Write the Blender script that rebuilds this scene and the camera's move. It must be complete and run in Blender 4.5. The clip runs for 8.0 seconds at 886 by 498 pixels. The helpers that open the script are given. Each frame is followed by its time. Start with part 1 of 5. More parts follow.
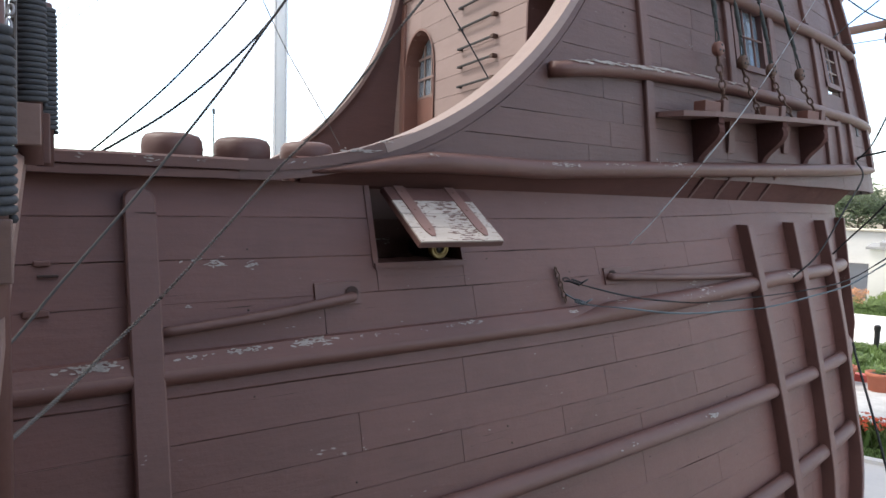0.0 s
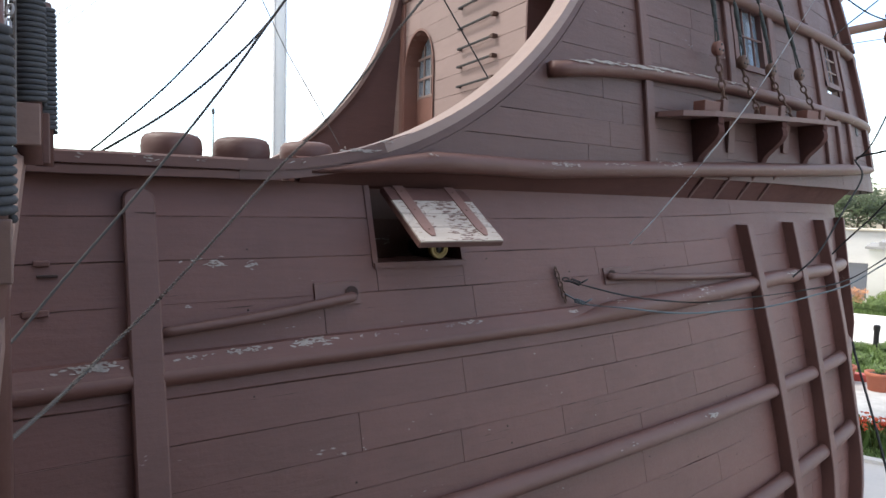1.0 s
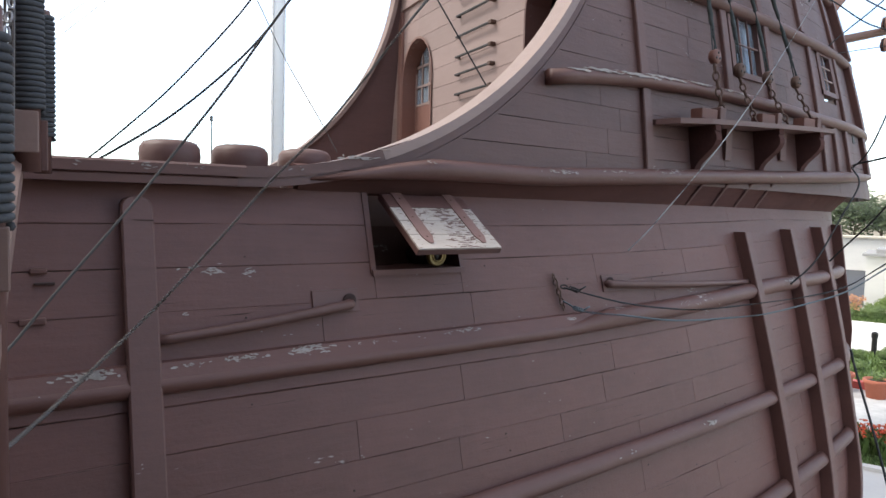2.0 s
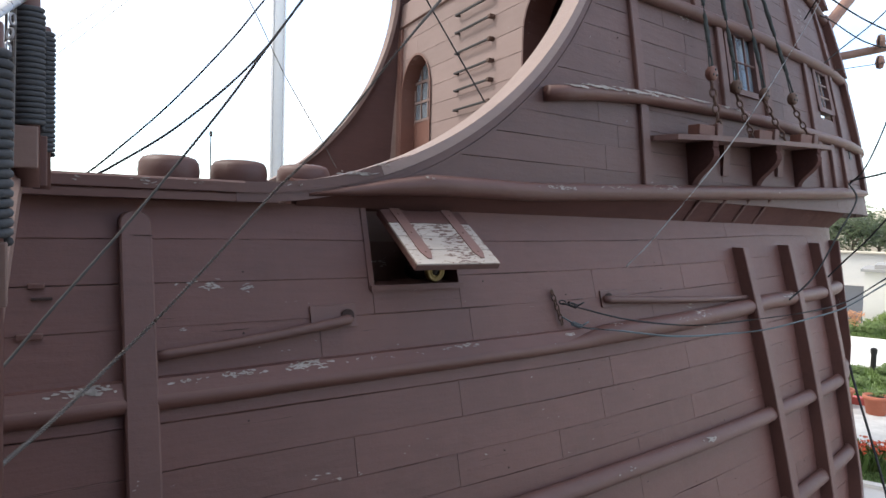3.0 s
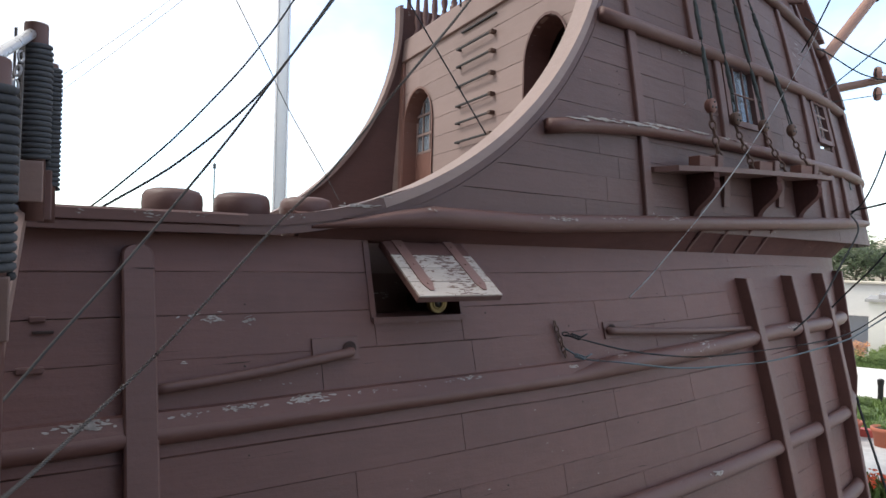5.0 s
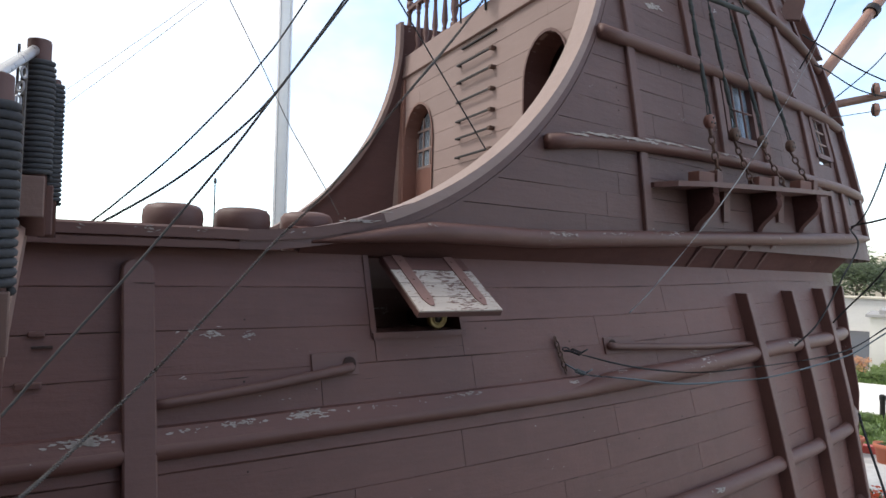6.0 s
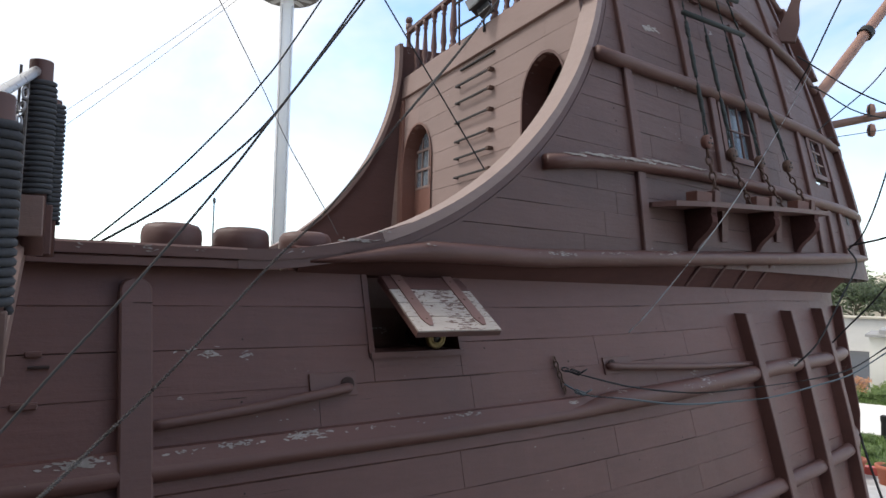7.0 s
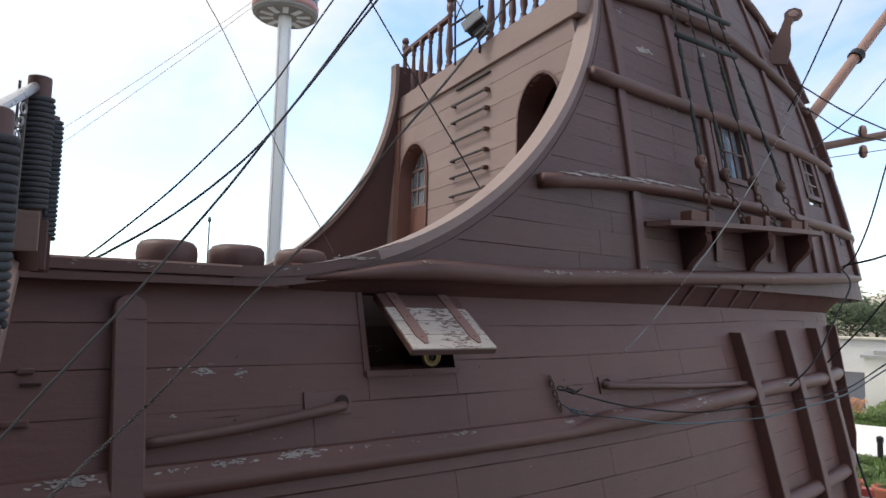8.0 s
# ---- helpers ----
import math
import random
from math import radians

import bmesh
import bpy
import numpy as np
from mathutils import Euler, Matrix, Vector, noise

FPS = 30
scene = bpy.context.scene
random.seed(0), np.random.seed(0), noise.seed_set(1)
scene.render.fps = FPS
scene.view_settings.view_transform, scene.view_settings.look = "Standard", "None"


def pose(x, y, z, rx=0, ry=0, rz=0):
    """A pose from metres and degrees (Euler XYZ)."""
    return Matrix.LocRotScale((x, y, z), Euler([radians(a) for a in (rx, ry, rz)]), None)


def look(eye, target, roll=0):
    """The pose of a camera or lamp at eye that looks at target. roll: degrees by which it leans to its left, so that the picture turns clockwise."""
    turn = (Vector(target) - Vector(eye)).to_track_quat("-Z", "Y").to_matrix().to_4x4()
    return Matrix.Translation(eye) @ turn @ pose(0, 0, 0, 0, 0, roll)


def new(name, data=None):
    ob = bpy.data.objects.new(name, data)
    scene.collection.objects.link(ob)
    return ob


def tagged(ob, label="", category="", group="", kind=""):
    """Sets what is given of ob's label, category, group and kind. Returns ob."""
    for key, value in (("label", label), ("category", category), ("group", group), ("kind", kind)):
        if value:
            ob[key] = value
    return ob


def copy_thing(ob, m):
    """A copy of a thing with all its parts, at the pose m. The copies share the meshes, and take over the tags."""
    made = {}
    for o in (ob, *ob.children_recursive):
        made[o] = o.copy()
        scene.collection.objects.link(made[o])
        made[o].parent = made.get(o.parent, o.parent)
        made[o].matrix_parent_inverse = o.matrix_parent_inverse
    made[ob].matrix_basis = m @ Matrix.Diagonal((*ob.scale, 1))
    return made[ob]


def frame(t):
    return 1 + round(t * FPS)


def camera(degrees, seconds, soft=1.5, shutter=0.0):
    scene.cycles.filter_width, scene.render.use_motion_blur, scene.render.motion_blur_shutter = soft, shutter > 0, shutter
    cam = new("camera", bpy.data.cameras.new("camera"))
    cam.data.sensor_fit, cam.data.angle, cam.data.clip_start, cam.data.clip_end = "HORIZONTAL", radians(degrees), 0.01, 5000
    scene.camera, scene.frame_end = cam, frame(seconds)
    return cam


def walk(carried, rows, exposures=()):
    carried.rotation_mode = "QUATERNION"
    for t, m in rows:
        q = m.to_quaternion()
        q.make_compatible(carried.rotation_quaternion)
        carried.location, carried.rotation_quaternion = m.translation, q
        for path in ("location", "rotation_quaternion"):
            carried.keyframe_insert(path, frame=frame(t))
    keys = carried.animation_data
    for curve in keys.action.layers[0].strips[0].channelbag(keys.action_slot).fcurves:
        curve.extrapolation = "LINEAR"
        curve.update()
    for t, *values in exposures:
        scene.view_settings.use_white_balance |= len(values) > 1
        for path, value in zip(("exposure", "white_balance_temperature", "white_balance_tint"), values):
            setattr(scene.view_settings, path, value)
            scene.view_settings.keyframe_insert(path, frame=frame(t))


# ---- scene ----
# The eye stands at height 0; the ground lies 4.8 m below. X runs along the ship to the bow, Y across it.
cam = camera(66.3, 8.0, soft=1.5)


def eye(x, y, z, yaw, pitch, roll):
    return pose(x, y, z) @ pose(0, 0, 0, 0, 0, yaw) @ pose(0, 0, 0, 90 + pitch) @ pose(0, 0, 0, 0, 0, roll)


walk(cam, [
    (0.0, eye(0.000, 0.000, 0.000, -32.000, -3.950, 1.400)),
    (0.5, eye(0.001, 0.003, 0.002, -32.035, -4.000, 1.415)),
    (1.0, eye(-0.001, 0.003, 0.000, -32.045, -3.960, 1.380)),
    (2.5, eye(-0.001, 0.005, 0.000, -32.310, -2.770, 1.390)),
    (3.0, eye(0.000, 0.004, 0.004, -32.285, -2.080, 1.470)),
    (3.5, eye(0.000, 0.005, 0.006, -32.280, -1.490, 1.440)),
    (4.0, eye(0.000, 0.005, 0.007, -32.225, -0.750, 1.330)),
    (4.5, eye(0.000, 0.005, 0.009, -32.110, -0.060, 1.290)),
    (6.0, eye(-0.001, 0.004, 0.013, -32.010, 1.775, 1.350)),
    (6.5, eye(-0.002, 0.004, 0.013, -32.000, 2.600, 1.340)),
    (7.0, eye(-0.002, 0.004, 0.012, -32.085, 3.440, 1.360)),
    (7.5, eye(-0.005, 0.003, 0.008, -32.275, 4.310, 1.460)),
    (8.0, eye(-0.006, 0.000, -0.004, -32.435, 5.120, 1.500)),
], exposures=[(0.0, -0.50), (2.5, -0.56), (4.5, -0.78), (6.5, -0.98), (8.0, -1.18)])

# ---- light ----
SUN = Vector((-0.48, 0.36, 0.80)).normalized()
world = bpy.data.worlds.new("sky")
scene.world = world
world.use_nodes = True
wt = world.node_tree
wt.nodes.clear()


def wnode(kind, **values):
    n = wt.nodes.new(kind)
    for k, v in values.items():
        n.inputs[k].default_value = v
    return n


sky = wt.nodes.new("ShaderNodeTexSky")
sky.sky_type, sky.sun_disc = "NISHITA", False
sky.sun_elevation, sky.sun_rotation = math.asin(SUN.z), math.atan2(SUN.x, SUN.y)
sky.dust_density, sky.air_density, sky.ozone_density = 0.5, 1.0, 1.5
coord = wt.nodes.new("ShaderNodeTexCoord")
stretch = wt.nodes.new("ShaderNodeMapping")
stretch.inputs["Scale"].default_value = (1.0, 1.0, 1.8)
wt.links.new(coord.outputs["Generated"], stretch.inputs["Vector"])
puffs = wnode("ShaderNodeTexNoise", Scale=2.3, Detail=7.0, Roughness=0.55, Distortion=0.3)
wt.links.new(stretch.outputs["Vector"], puffs.inputs["Vector"])
cover = wt.nodes.new("ShaderNodeValToRGB")
cover.color_ramp.elements[0].position, cover.color_ramp.elements[1].position = 0.31, 0.56
toward = wt.nodes.new("ShaderNodeVectorMath")
toward.operation = "DOT_PRODUCT"
toward.inputs[1].default_value = SUN
wt.links.new(coord.outputs["Generated"], toward.inputs[0])
haze = wt.nodes.new("ShaderNodeMath")  # haze thickens towards the sun
haze.operation = "MULTIPLY_ADD"
haze.inputs[1].default_value, haze.inputs[2].default_value = 0.85, -0.45
wt.links.new(toward.outputs["Value"], haze.inputs[0])
veil = wt.nodes.new("ShaderNodeMath")
veil.operation = "ADD"
limit = wt.nodes.new("ShaderNodeClamp")
limit.inputs["Min"].default_value, limit.inputs["Max"].default_value = -0.085, 0.20
wt.links.new(haze.outputs[0], limit.inputs["Value"])
wt.links.new(limit.outputs[0], veil.inputs[0])
wt.links.new(puffs.outputs["Fac"], veil.inputs[1])
wt.links.new(veil.outputs[0], cover.inputs["Fac"])
clear = wnode("ShaderNodeBackground", Strength=0.68)
cloud = wnode("ShaderNodeBackground", Color=(1.0, 1.0, 1.0, 1), Strength=2.35)
both = wt.nodes.new("ShaderNodeMixShader")
wout = wt.nodes.new("ShaderNodeOutputWorld")
wt.links.new(sky.outputs["Color"], clear.inputs["Color"])
wt.links.new(cover.outputs["Color"], both.inputs["Fac"])
wt.links.new(clear.outputs["Background"], both.inputs[1])
wt.links.new(cloud.outputs["Background"], both.inputs[2])
wt.links.new(both.outputs["Shader"], wout.inputs["Surface"])

sun_data = bpy.data.lights.new("sun", "SUN")
sun_data.energy, sun_data.angle, sun_data.color = 4.6, radians(14.0), (1.0, 0.96, 0.90)
sun = new("sun", sun_data)
sun.matrix_world = look(SUN * 60, (0, 0, 0))

# ---- materials ----


def surface(name, color, rough=0.6, metal=0.0, grain=(2.0, 22.0, 22.0), vary=0.12, bump=0.25, fine=(30.0, 30.0, 30.0),
            chips=0.0, chip_color=(0.42, 0.40, 0.39), spec=0.5, random=0.08, streak=0.0, flake=(14.0, 40.0, 50.0), even=0.45):
    """Painted or natural surface: broad blotches, directional grain, fine relief, and flaked chips of an older coat."""
    mat = bpy.data.materials.new(name)
    mat.use_nodes = True
    nt = mat.node_tree
    bsdf = nt.nodes["Principled BSDF"]
    bsdf.inputs["Metallic"].default_value = metal
    bsdf.inputs["Specular IOR Level"].default_value = spec
    pos = nt.nodes.new("ShaderNodeTexCoord").outputs["Object"]

    def noise_of(scale, detail=5.0, size=1.0, rough_=0.6):
        m = nt.nodes.new("ShaderNodeMapping")
        m.inputs["Scale"].default_value = scale
        nt.links.new(pos, m.inputs["Vector"])
        n = nt.nodes.new("ShaderNodeTexNoise")
        n.inputs["Scale"].default_value, n.inputs["Detail"].default_value, n.inputs["Roughness"].default_value = size, detail, rough_
        nt.links.new(m.outputs["Vector"], n.inputs["Vector"])
        return n.outputs["Fac"]

    def math_(op, a, b=0.0, c=0.0):
        n = nt.nodes.new("ShaderNodeMath")
        n.operation = op
        for i, v in enumerate((a, b, c)):
            if isinstance(v, (int, float)):
                n.inputs[i].default_value = v
            else:
                nt.links.new(v, n.inputs[i])
        return n.outputs[0]

    broad, along, small = noise_of((1.1, 1.1, 1.6), 4.0), noise_of(grain, 6.0), noise_of(fine, 4.0)
    rnd = nt.nodes.new("ShaderNodeObjectInfo").outputs["Random"]
    value = math_("MULTIPLY_ADD", broad, vary * 2.0, 1.0 - vary)
    value = math_("ADD", value, math_("MULTIPLY_ADD", along, vary * 1.6, -vary * 0.8))
    value = math_("ADD", value, math_("MULTIPLY_ADD", rnd, random * 2, -random))
    value = math_("ADD", value, math_("MULTIPLY_ADD", small, vary * 0.6, -vary * 0.3))
    tint = nt.nodes.new("ShaderNodeMix")
    tint.data_type, tint.blend_type = "RGBA", "MULTIPLY"
    tint.inputs["Factor"].default_value = 1.0
    tint.inputs["A"].default_value = (*color, 1)
    nt.links.new(value, tint.inputs["B"])
    col = tint.outputs["Result"]
    medium = noise_of((2.6, 2.6, 10.0), 5.0)
    smudge = math_("MULTIPLY", math_("MAXIMUM", math_("SUBTRACT", noise_of((1.7, 1.7, 4.5), 6.0), 0.52), 0.0), vary * 9.0)
    dull = nt.nodes.new("ShaderNodeMix")
    dull.data_type, dull.blend_type = "RGBA", "MULTIPLY"
    nt.links.new(math_("MINIMUM", smudge, 0.55), dull.inputs["Factor"])
    nt.links.new(col, dull.inputs["A"])
    dull.inputs["B"].default_value = (0.62, 0.62, 0.66, 1)
    col = dull.outputs["Result"]
    height = math_("ADD", math_("ADD", math_("MULTIPLY", along, 0.6), math_("MULTIPLY", small, 0.4)), math_("MULTIPLY", medium, 0.9))
    if streak > 0:
        runs = math_("SUBTRACT", noise_of((7.0, 7.0, 0.5), 4.0), 0.52)
        runs = math_("MAXIMUM", math_("MINIMUM", math_("MULTIPLY", runs, 5.0), 1.0), 0.0)
        dirt = nt.nodes.new("ShaderNodeMix")
        dirt.data_type = "RGBA"
        nt.links.new(math_("MULTIPLY", runs, streak), dirt.inputs["Factor"])
        nt.links.new(col, dirt.inputs["A"])
        dirt.inputs["B"].default_value = (color[0] * 1.25, color[1] * 1.3, color[2] * 1.35, 1)
        col = dirt.outputs["Result"]
    if chips > 0:
        where = math_("ADD", math_("MULTIPLY", noise_of((1.0, 1.0, 2.5), 3.0, 1.3), 1.0 - even), math_("MULTIPLY", noise_of(flake, 6.0), even))
        mask = math_("GREATER_THAN", where, 0.70 - chips)
        peel = nt.nodes.new("ShaderNodeMix")
        peel.data_type = "RGBA"
        nt.links.new(mask, peel.inputs["Factor"])
        nt.links.new(col, peel.inputs["A"])
        peel.inputs["B"].default_value = (*chip_color, 1)
        col = peel.outputs["Result"]
        height = math_("SUBTRACT", height, math_("MULTIPLY", mask, 0.8))
    nt.links.new(col, bsdf.inputs["Base Color"])
    nt.links.new(math_("MULTIPLY_ADD", small, 0.25, rough - 0.12), bsdf.inputs["Roughness"])
    b = nt.nodes.new("ShaderNodeBump")
    b.inputs["Strength"].default_value, b.inputs["Distance"].default_value = bump, 0.014
    nt.links.new(height, b.inputs["Height"])
    nt.links.new(b.outputs["Normal"], bsdf.inputs["Normal"])
    return mat


BROWN = (0.122, 0.0535, 0.0455)
M_HULL = surface("brown_hull_paint", BROWN, 0.56, vary=0.17, bump=0.4, chips=0.03, streak=0.22, chip_color=(0.30, 0.26, 0.24))
M_UPPER = surface("brown_topside_paint", (0.104, 0.0540, 0.0490), 0.58, vary=0.17, bump=0.4, chips=0.03, streak=0.25)
M_TRIM = surface("brown_trim_paint", (0.117, 0.0570, 0.0500), 0.55, vary=0.16, chips=0.02)
M_WALE = surface("red_brown_wale_paint", (0.114, 0.0505, 0.0420), 0.5, vary=0.18, chips=0.05)
M_WALL = surface("weathered_pink_brown_boards", (0.285, 0.205, 0.187), 0.65, grain=(22.0, 2.0, 22.0), vary=0.10, chips=0.03)
M_SLEEVE = surface("brown_sleeve_paint", (0.210, 0.135, 0.115), 0.5)
M_MID = surface("worn_brown_cap", (0.245, 0.172, 0.154), 0.55, chips=0.05)
M_EDGE = surface("pale_brown_cap", (0.265, 0.190, 0.171), 0.6, chips=0.02)
M_JAMB = surface("red_brown_jamb", (0.190, 0.095, 0.075), 0.5)
M_SEAM = surface("dark_seam", (0.044, 0.025, 0.023), 0.85)
M_INSIDE = surface("dark_cabin_boards", (0.170, 0.125, 0.125), 0.8)
M_DECK = surface("deck_boards", (0.200, 0.140, 0.110), 0.7)
# hull brown made darker: the shade under overhang and shelf is in the colour
M_OVERHANG = surface("matt_shade_darkened_paint", (0.085, 0.041, 0.037), 0.9, vary=0.25, chips=0.01, spec=0.12)
M_LID = surface("flaking_white_paint", (0.400, 0.350, 0.315), 0.75, grain=(3.0, 20.0, 20.0), vary=0.30, chips=0.138, chip_color=(0.140, 0.088, 0.076), flake=(13.0, 46.0, 45.0), even=0.66)
M_STRAP = surface("red_iron_strap", (0.200, 0.110, 0.095), 0.5, chips=0.03)
M_FLAKE = surface("bare_flaked_paint", (0.330, 0.298, 0.280), 0.8, grain=(30.0, 30.0, 30.0), vary=0.3, random=0.0)
M_ROPE = surface("grey_rope", (0.135, 0.124, 0.122), 0.85, grain=(60.0, 60.0, 60.0), vary=0.25)
M_ROPE_MID = surface("dull_grey_rope", (0.062, 0.058, 0.058), 0.85, grain=(60.0, 60.0, 60.0), vary=0.2)
M_ROPE_BLUE = surface("faded_blue_rope", (0.120, 0.150, 0.170), 0.85, grain=(60.0, 60.0, 60.0), vary=0.2)
M_ROPE_DARK = surface("tarred_rope", (0.020, 0.022, 0.026), 0.8, grain=(60.0, 60.0, 60.0), vary=0.2)
M_ROPE_PALE = surface("pale_grey_rope", (0.260, 0.265, 0.275), 0.85, grain=(60.0, 60.0, 60.0), vary=0.2)
M_WINDING = surface("dark_blue_grey_rope", (0.060, 0.063, 0.071), 0.85, grain=(60.0, 60.0, 60.0), vary=0.3)
M_TAR = surface("dark_green_tarred_line", (0.035, 0.042, 0.042), 0.8, vary=0.2)
M_IRON = surface("rusty_iron", (0.110, 0.065, 0.050), 0.7, metal=0.3, vary=0.3)
M_BLACK = surface("black_iron", (0.018, 0.016, 0.017), 0.5, metal=0.3)
M_RUSTRED = surface("red_oxide_wood", (0.140, 0.060, 0.047), 0.6)
M_BRASS = surface("brass_muzzle", (0.240, 0.180, 0.080), 0.5, metal=0.7, vary=0.25)
M_SPAR = surface("brown_spar_paint", (0.300, 0.165, 0.125), 0.5, grain=(4.0, 30.0, 30.0))
M_YARD = surface("dark_brown_yard_paint", (0.170, 0.095, 0.072), 0.5, grain=(4.0, 30.0, 30.0))
M_STEEL = surface("grey_lamp_casing", (0.075, 0.077, 0.080), 0.5, metal=0.4)
M_LENS = surface("dusty_lamp_glass", (0.13, 0.14, 0.15), 0.75, vary=0.1)
M_LINK = surface("galvanised_chain", (0.30, 0.30, 0.32), 0.45, metal=0.6, vary=0.2)
M_ALLOY = surface("bare_alloy_tube", (0.62, 0.62, 0.64), 0.3, metal=0.8, vary=0.06)
M_TOWER = surface("white_tower_paint", (0.84, 0.85, 0.87), 0.45, vary=0.05)
M_TOWER_RED = surface("red_cabin_paint", (0.58, 0.30, 0.30), 0.45, vary=0.08)
M_WHITEWALL = surface("white_render", (0.78, 0.75, 0.70), 0.8, grain=(3.0, 3.0, 3.0), vary=0.05)
M_CREAM = surface("cream_render", (0.60, 0.54, 0.44), 0.8, grain=(3.0, 3.0, 3.0), vary=0.08)
# blue panel colour that stands in for sky mirrored in a pane
M_PANE_SKY = surface("painted_blue_sky_reflection", (0.20, 0.30, 0.46), 0.9, grain=(26.0, 26.0, 1.0), vary=0.5)
M_ROOFTILE = surface("grey_roof", (0.32, 0.31, 0.30), 0.8)
M_CONCRETE = surface("pale_concrete_paving", (0.74, 0.70, 0.65), 0.85, grain=(1.5, 1.5, 1.5), vary=0.12, fine=(12, 12, 12))
M_COBBLE = surface("grey_stone_paving", (0.42, 0.41, 0.40), 0.85, grain=(2.5, 2.5, 2.5), vary=0.35, fine=(5, 5, 5))
M_ASPHALT = surface("asphalt", (0.075, 0.075, 0.080), 0.9, grain=(4, 4, 4), vary=0.15)
M_GROUND = surface("sandy_ground", (0.150, 0.135, 0.115), 0.9, grain=(1, 1, 1), vary=0.2)
M_REDKERB = surface("red_painted_kerb", (0.420, 0.080, 0.065), 0.6)
M_TERRA = surface("terracotta", (0.420, 0.130, 0.075), 0.7, vary=0.15)
M_SOIL = surface("soil", (0.060, 0.045, 0.035), 0.95)
M_BARK = surface("bark", (0.110, 0.085, 0.065), 0.9, grain=(12, 12, 2), vary=0.3)


def leafy(name, color, spread=0.35):
    mat = surface(name, color, 0.6, vary=0.15, random=0.0)
    nt = mat.node_tree
    bsdf = nt.nodes["Principled BSDF"]
    old = bsdf.inputs["Base Color"].links[0].from_socket
    isl = nt.nodes.new("ShaderNodeNewGeometry").outputs["Random Per Island"]
    hsv = nt.nodes.new("ShaderNodeHueSaturation")
    ramp = nt.nodes.new("ShaderNodeMapRange")
    ramp.inputs["To Min"].default_value, ramp.inputs["To Max"].default_value = 1 - spread, 1 + spread
    nt.links.new(isl, ramp.inputs["Value"])
    nt.links.new(ramp.outputs["Result"], hsv.inputs["Value"])
    nt.links.new(old, hsv.inputs["Color"])
    nt.links.new(hsv.outputs["Color"], bsdf.inputs["Base Color"])
    return mat


M_LEAF = leafy("tree_leaves", (0.060, 0.085, 0.035))
M_HEDGE = leafy("hedge_leaves", (0.130, 0.190, 0.035))
M_GRASS = leafy("grass_blades", (0.120, 0.180, 0.050))
M_FLOWER = leafy("red_orange_petals", (0.620, 0.090, 0.030))


def glass():
    mat = bpy.data.materials.new("sky_tinted_window_glass")
    mat.use_nodes = True
    bsdf = mat.node_tree.nodes["Principled BSDF"]
    # pale blue base colour imitates the sky reflected in the panes
    bsdf.inputs["Base Color"].default_value = (0.45, 0.52, 0.60, 1)
    bsdf.inputs["Roughness"].default_value = 0.08
    bsdf.inputs["Transmission Weight"].default_value = 0.65
    bsdf.inputs["IOR"].default_value = 1.33
    return mat


M_GLASS = glass()

# ---- mesh helpers ----


def mesh_of(name, verts, faces, material, smooth=False):
    me = bpy.data.meshes.new(name)
    me.from_pydata([tuple(v) for v in verts], [], faces)
    if len(faces) < 4000:
        bm = bmesh.new()
        bm.from_mesh(me)
        bmesh.ops.recalc_face_normals(bm, faces=bm.faces[:])
        bm.to_mesh(me)
        bm.free()
    me.update()
    me.materials.append(material)
    if smooth:
        me.polygons.foreach_set("use_smooth", [True] * len(me.polygons))
    return me


def part(name, geo, material, parent=None, label="", smooth=False):
    """One mesh object from (verts, faces), under a thing or a part."""
    ob = new(name, mesh_of(name, geo[0], geo[1], material, smooth))
    ob.parent = parent
    if label:
        ob["label"] = label
    return ob


def thing(name, label, category, group="", kind=""):
    return tagged(new(name), label, category, group, kind)


def join(*geos):
    verts, faces = [], []
    for v, f in geos:
        n = len(verts)
        verts += list(v)
        faces += [tuple(i + n for i in q) for q in f]
    return verts, faces


def moved(geo, m):
    return [m @ Vector(v) for v in geo[0]], geo[1]


def box(x0, x1, y0, y1, z0, z1, bevel=0.0):
    bm = bmesh.new()
    bmesh.ops.create_cube(bm, size=1.0, matrix=Matrix.Translation(((x0 + x1) / 2, (y0 + y1) / 2, (z0 + z1) / 2)) @ Matrix.Diagonal((x1 - x0, y1 - y0, z1 - z0, 1)))
    if bevel:
        bmesh.ops.bevel(bm, geom=bm.edges[:], offset=bevel, segments=2, affect="EDGES", profile=0.5)
    bm.verts.ensure_lookup_table()
    bm.verts.index_update()
    geo = [v.co.copy() for v in bm.verts], [tuple(v.index for v in f.verts) for f in bm.faces]
    bm.free()
    return geo


def rings(rows, caps=True):
    """Skin over rows of equal, closed loops."""
    n = len(rows[0])
    verts = [v for r in rows for v in r]
    faces = [(i * n + j, i * n + (j + 1) % n, (i + 1) * n + (j + 1) % n, (i + 1) * n + j) for i in range(len(rows) - 1) for j in range(n)]
    if caps:
        faces += [tuple(reversed(range(n))), tuple(range((len(rows) - 1) * n, len(rows) * n))]
    return verts, faces


def smooth_line(points, steps=10):
    """A Catmull-Rom line through a few points."""
    p = [Vector(q) for q in points]
    p = [2 * p[0] - p[1], *p, 2 * p[-1] - p[-2]]
    out = []
    for i in range(1, len(p) - 2):
        for k in range(steps):
            t = k / steps
            out.append(0.5 * (2 * p[i] + (p[i + 1] - p[i - 1]) * t + (2 * p[i - 1] - 5 * p[i] + 4 * p[i + 1] - p[i + 2]) * t * t
                              + (3 * p[i] - p[i - 1] - 3 * p[i + 1] + p[i + 2]) * t ** 3))
    return out + [p[-2]]


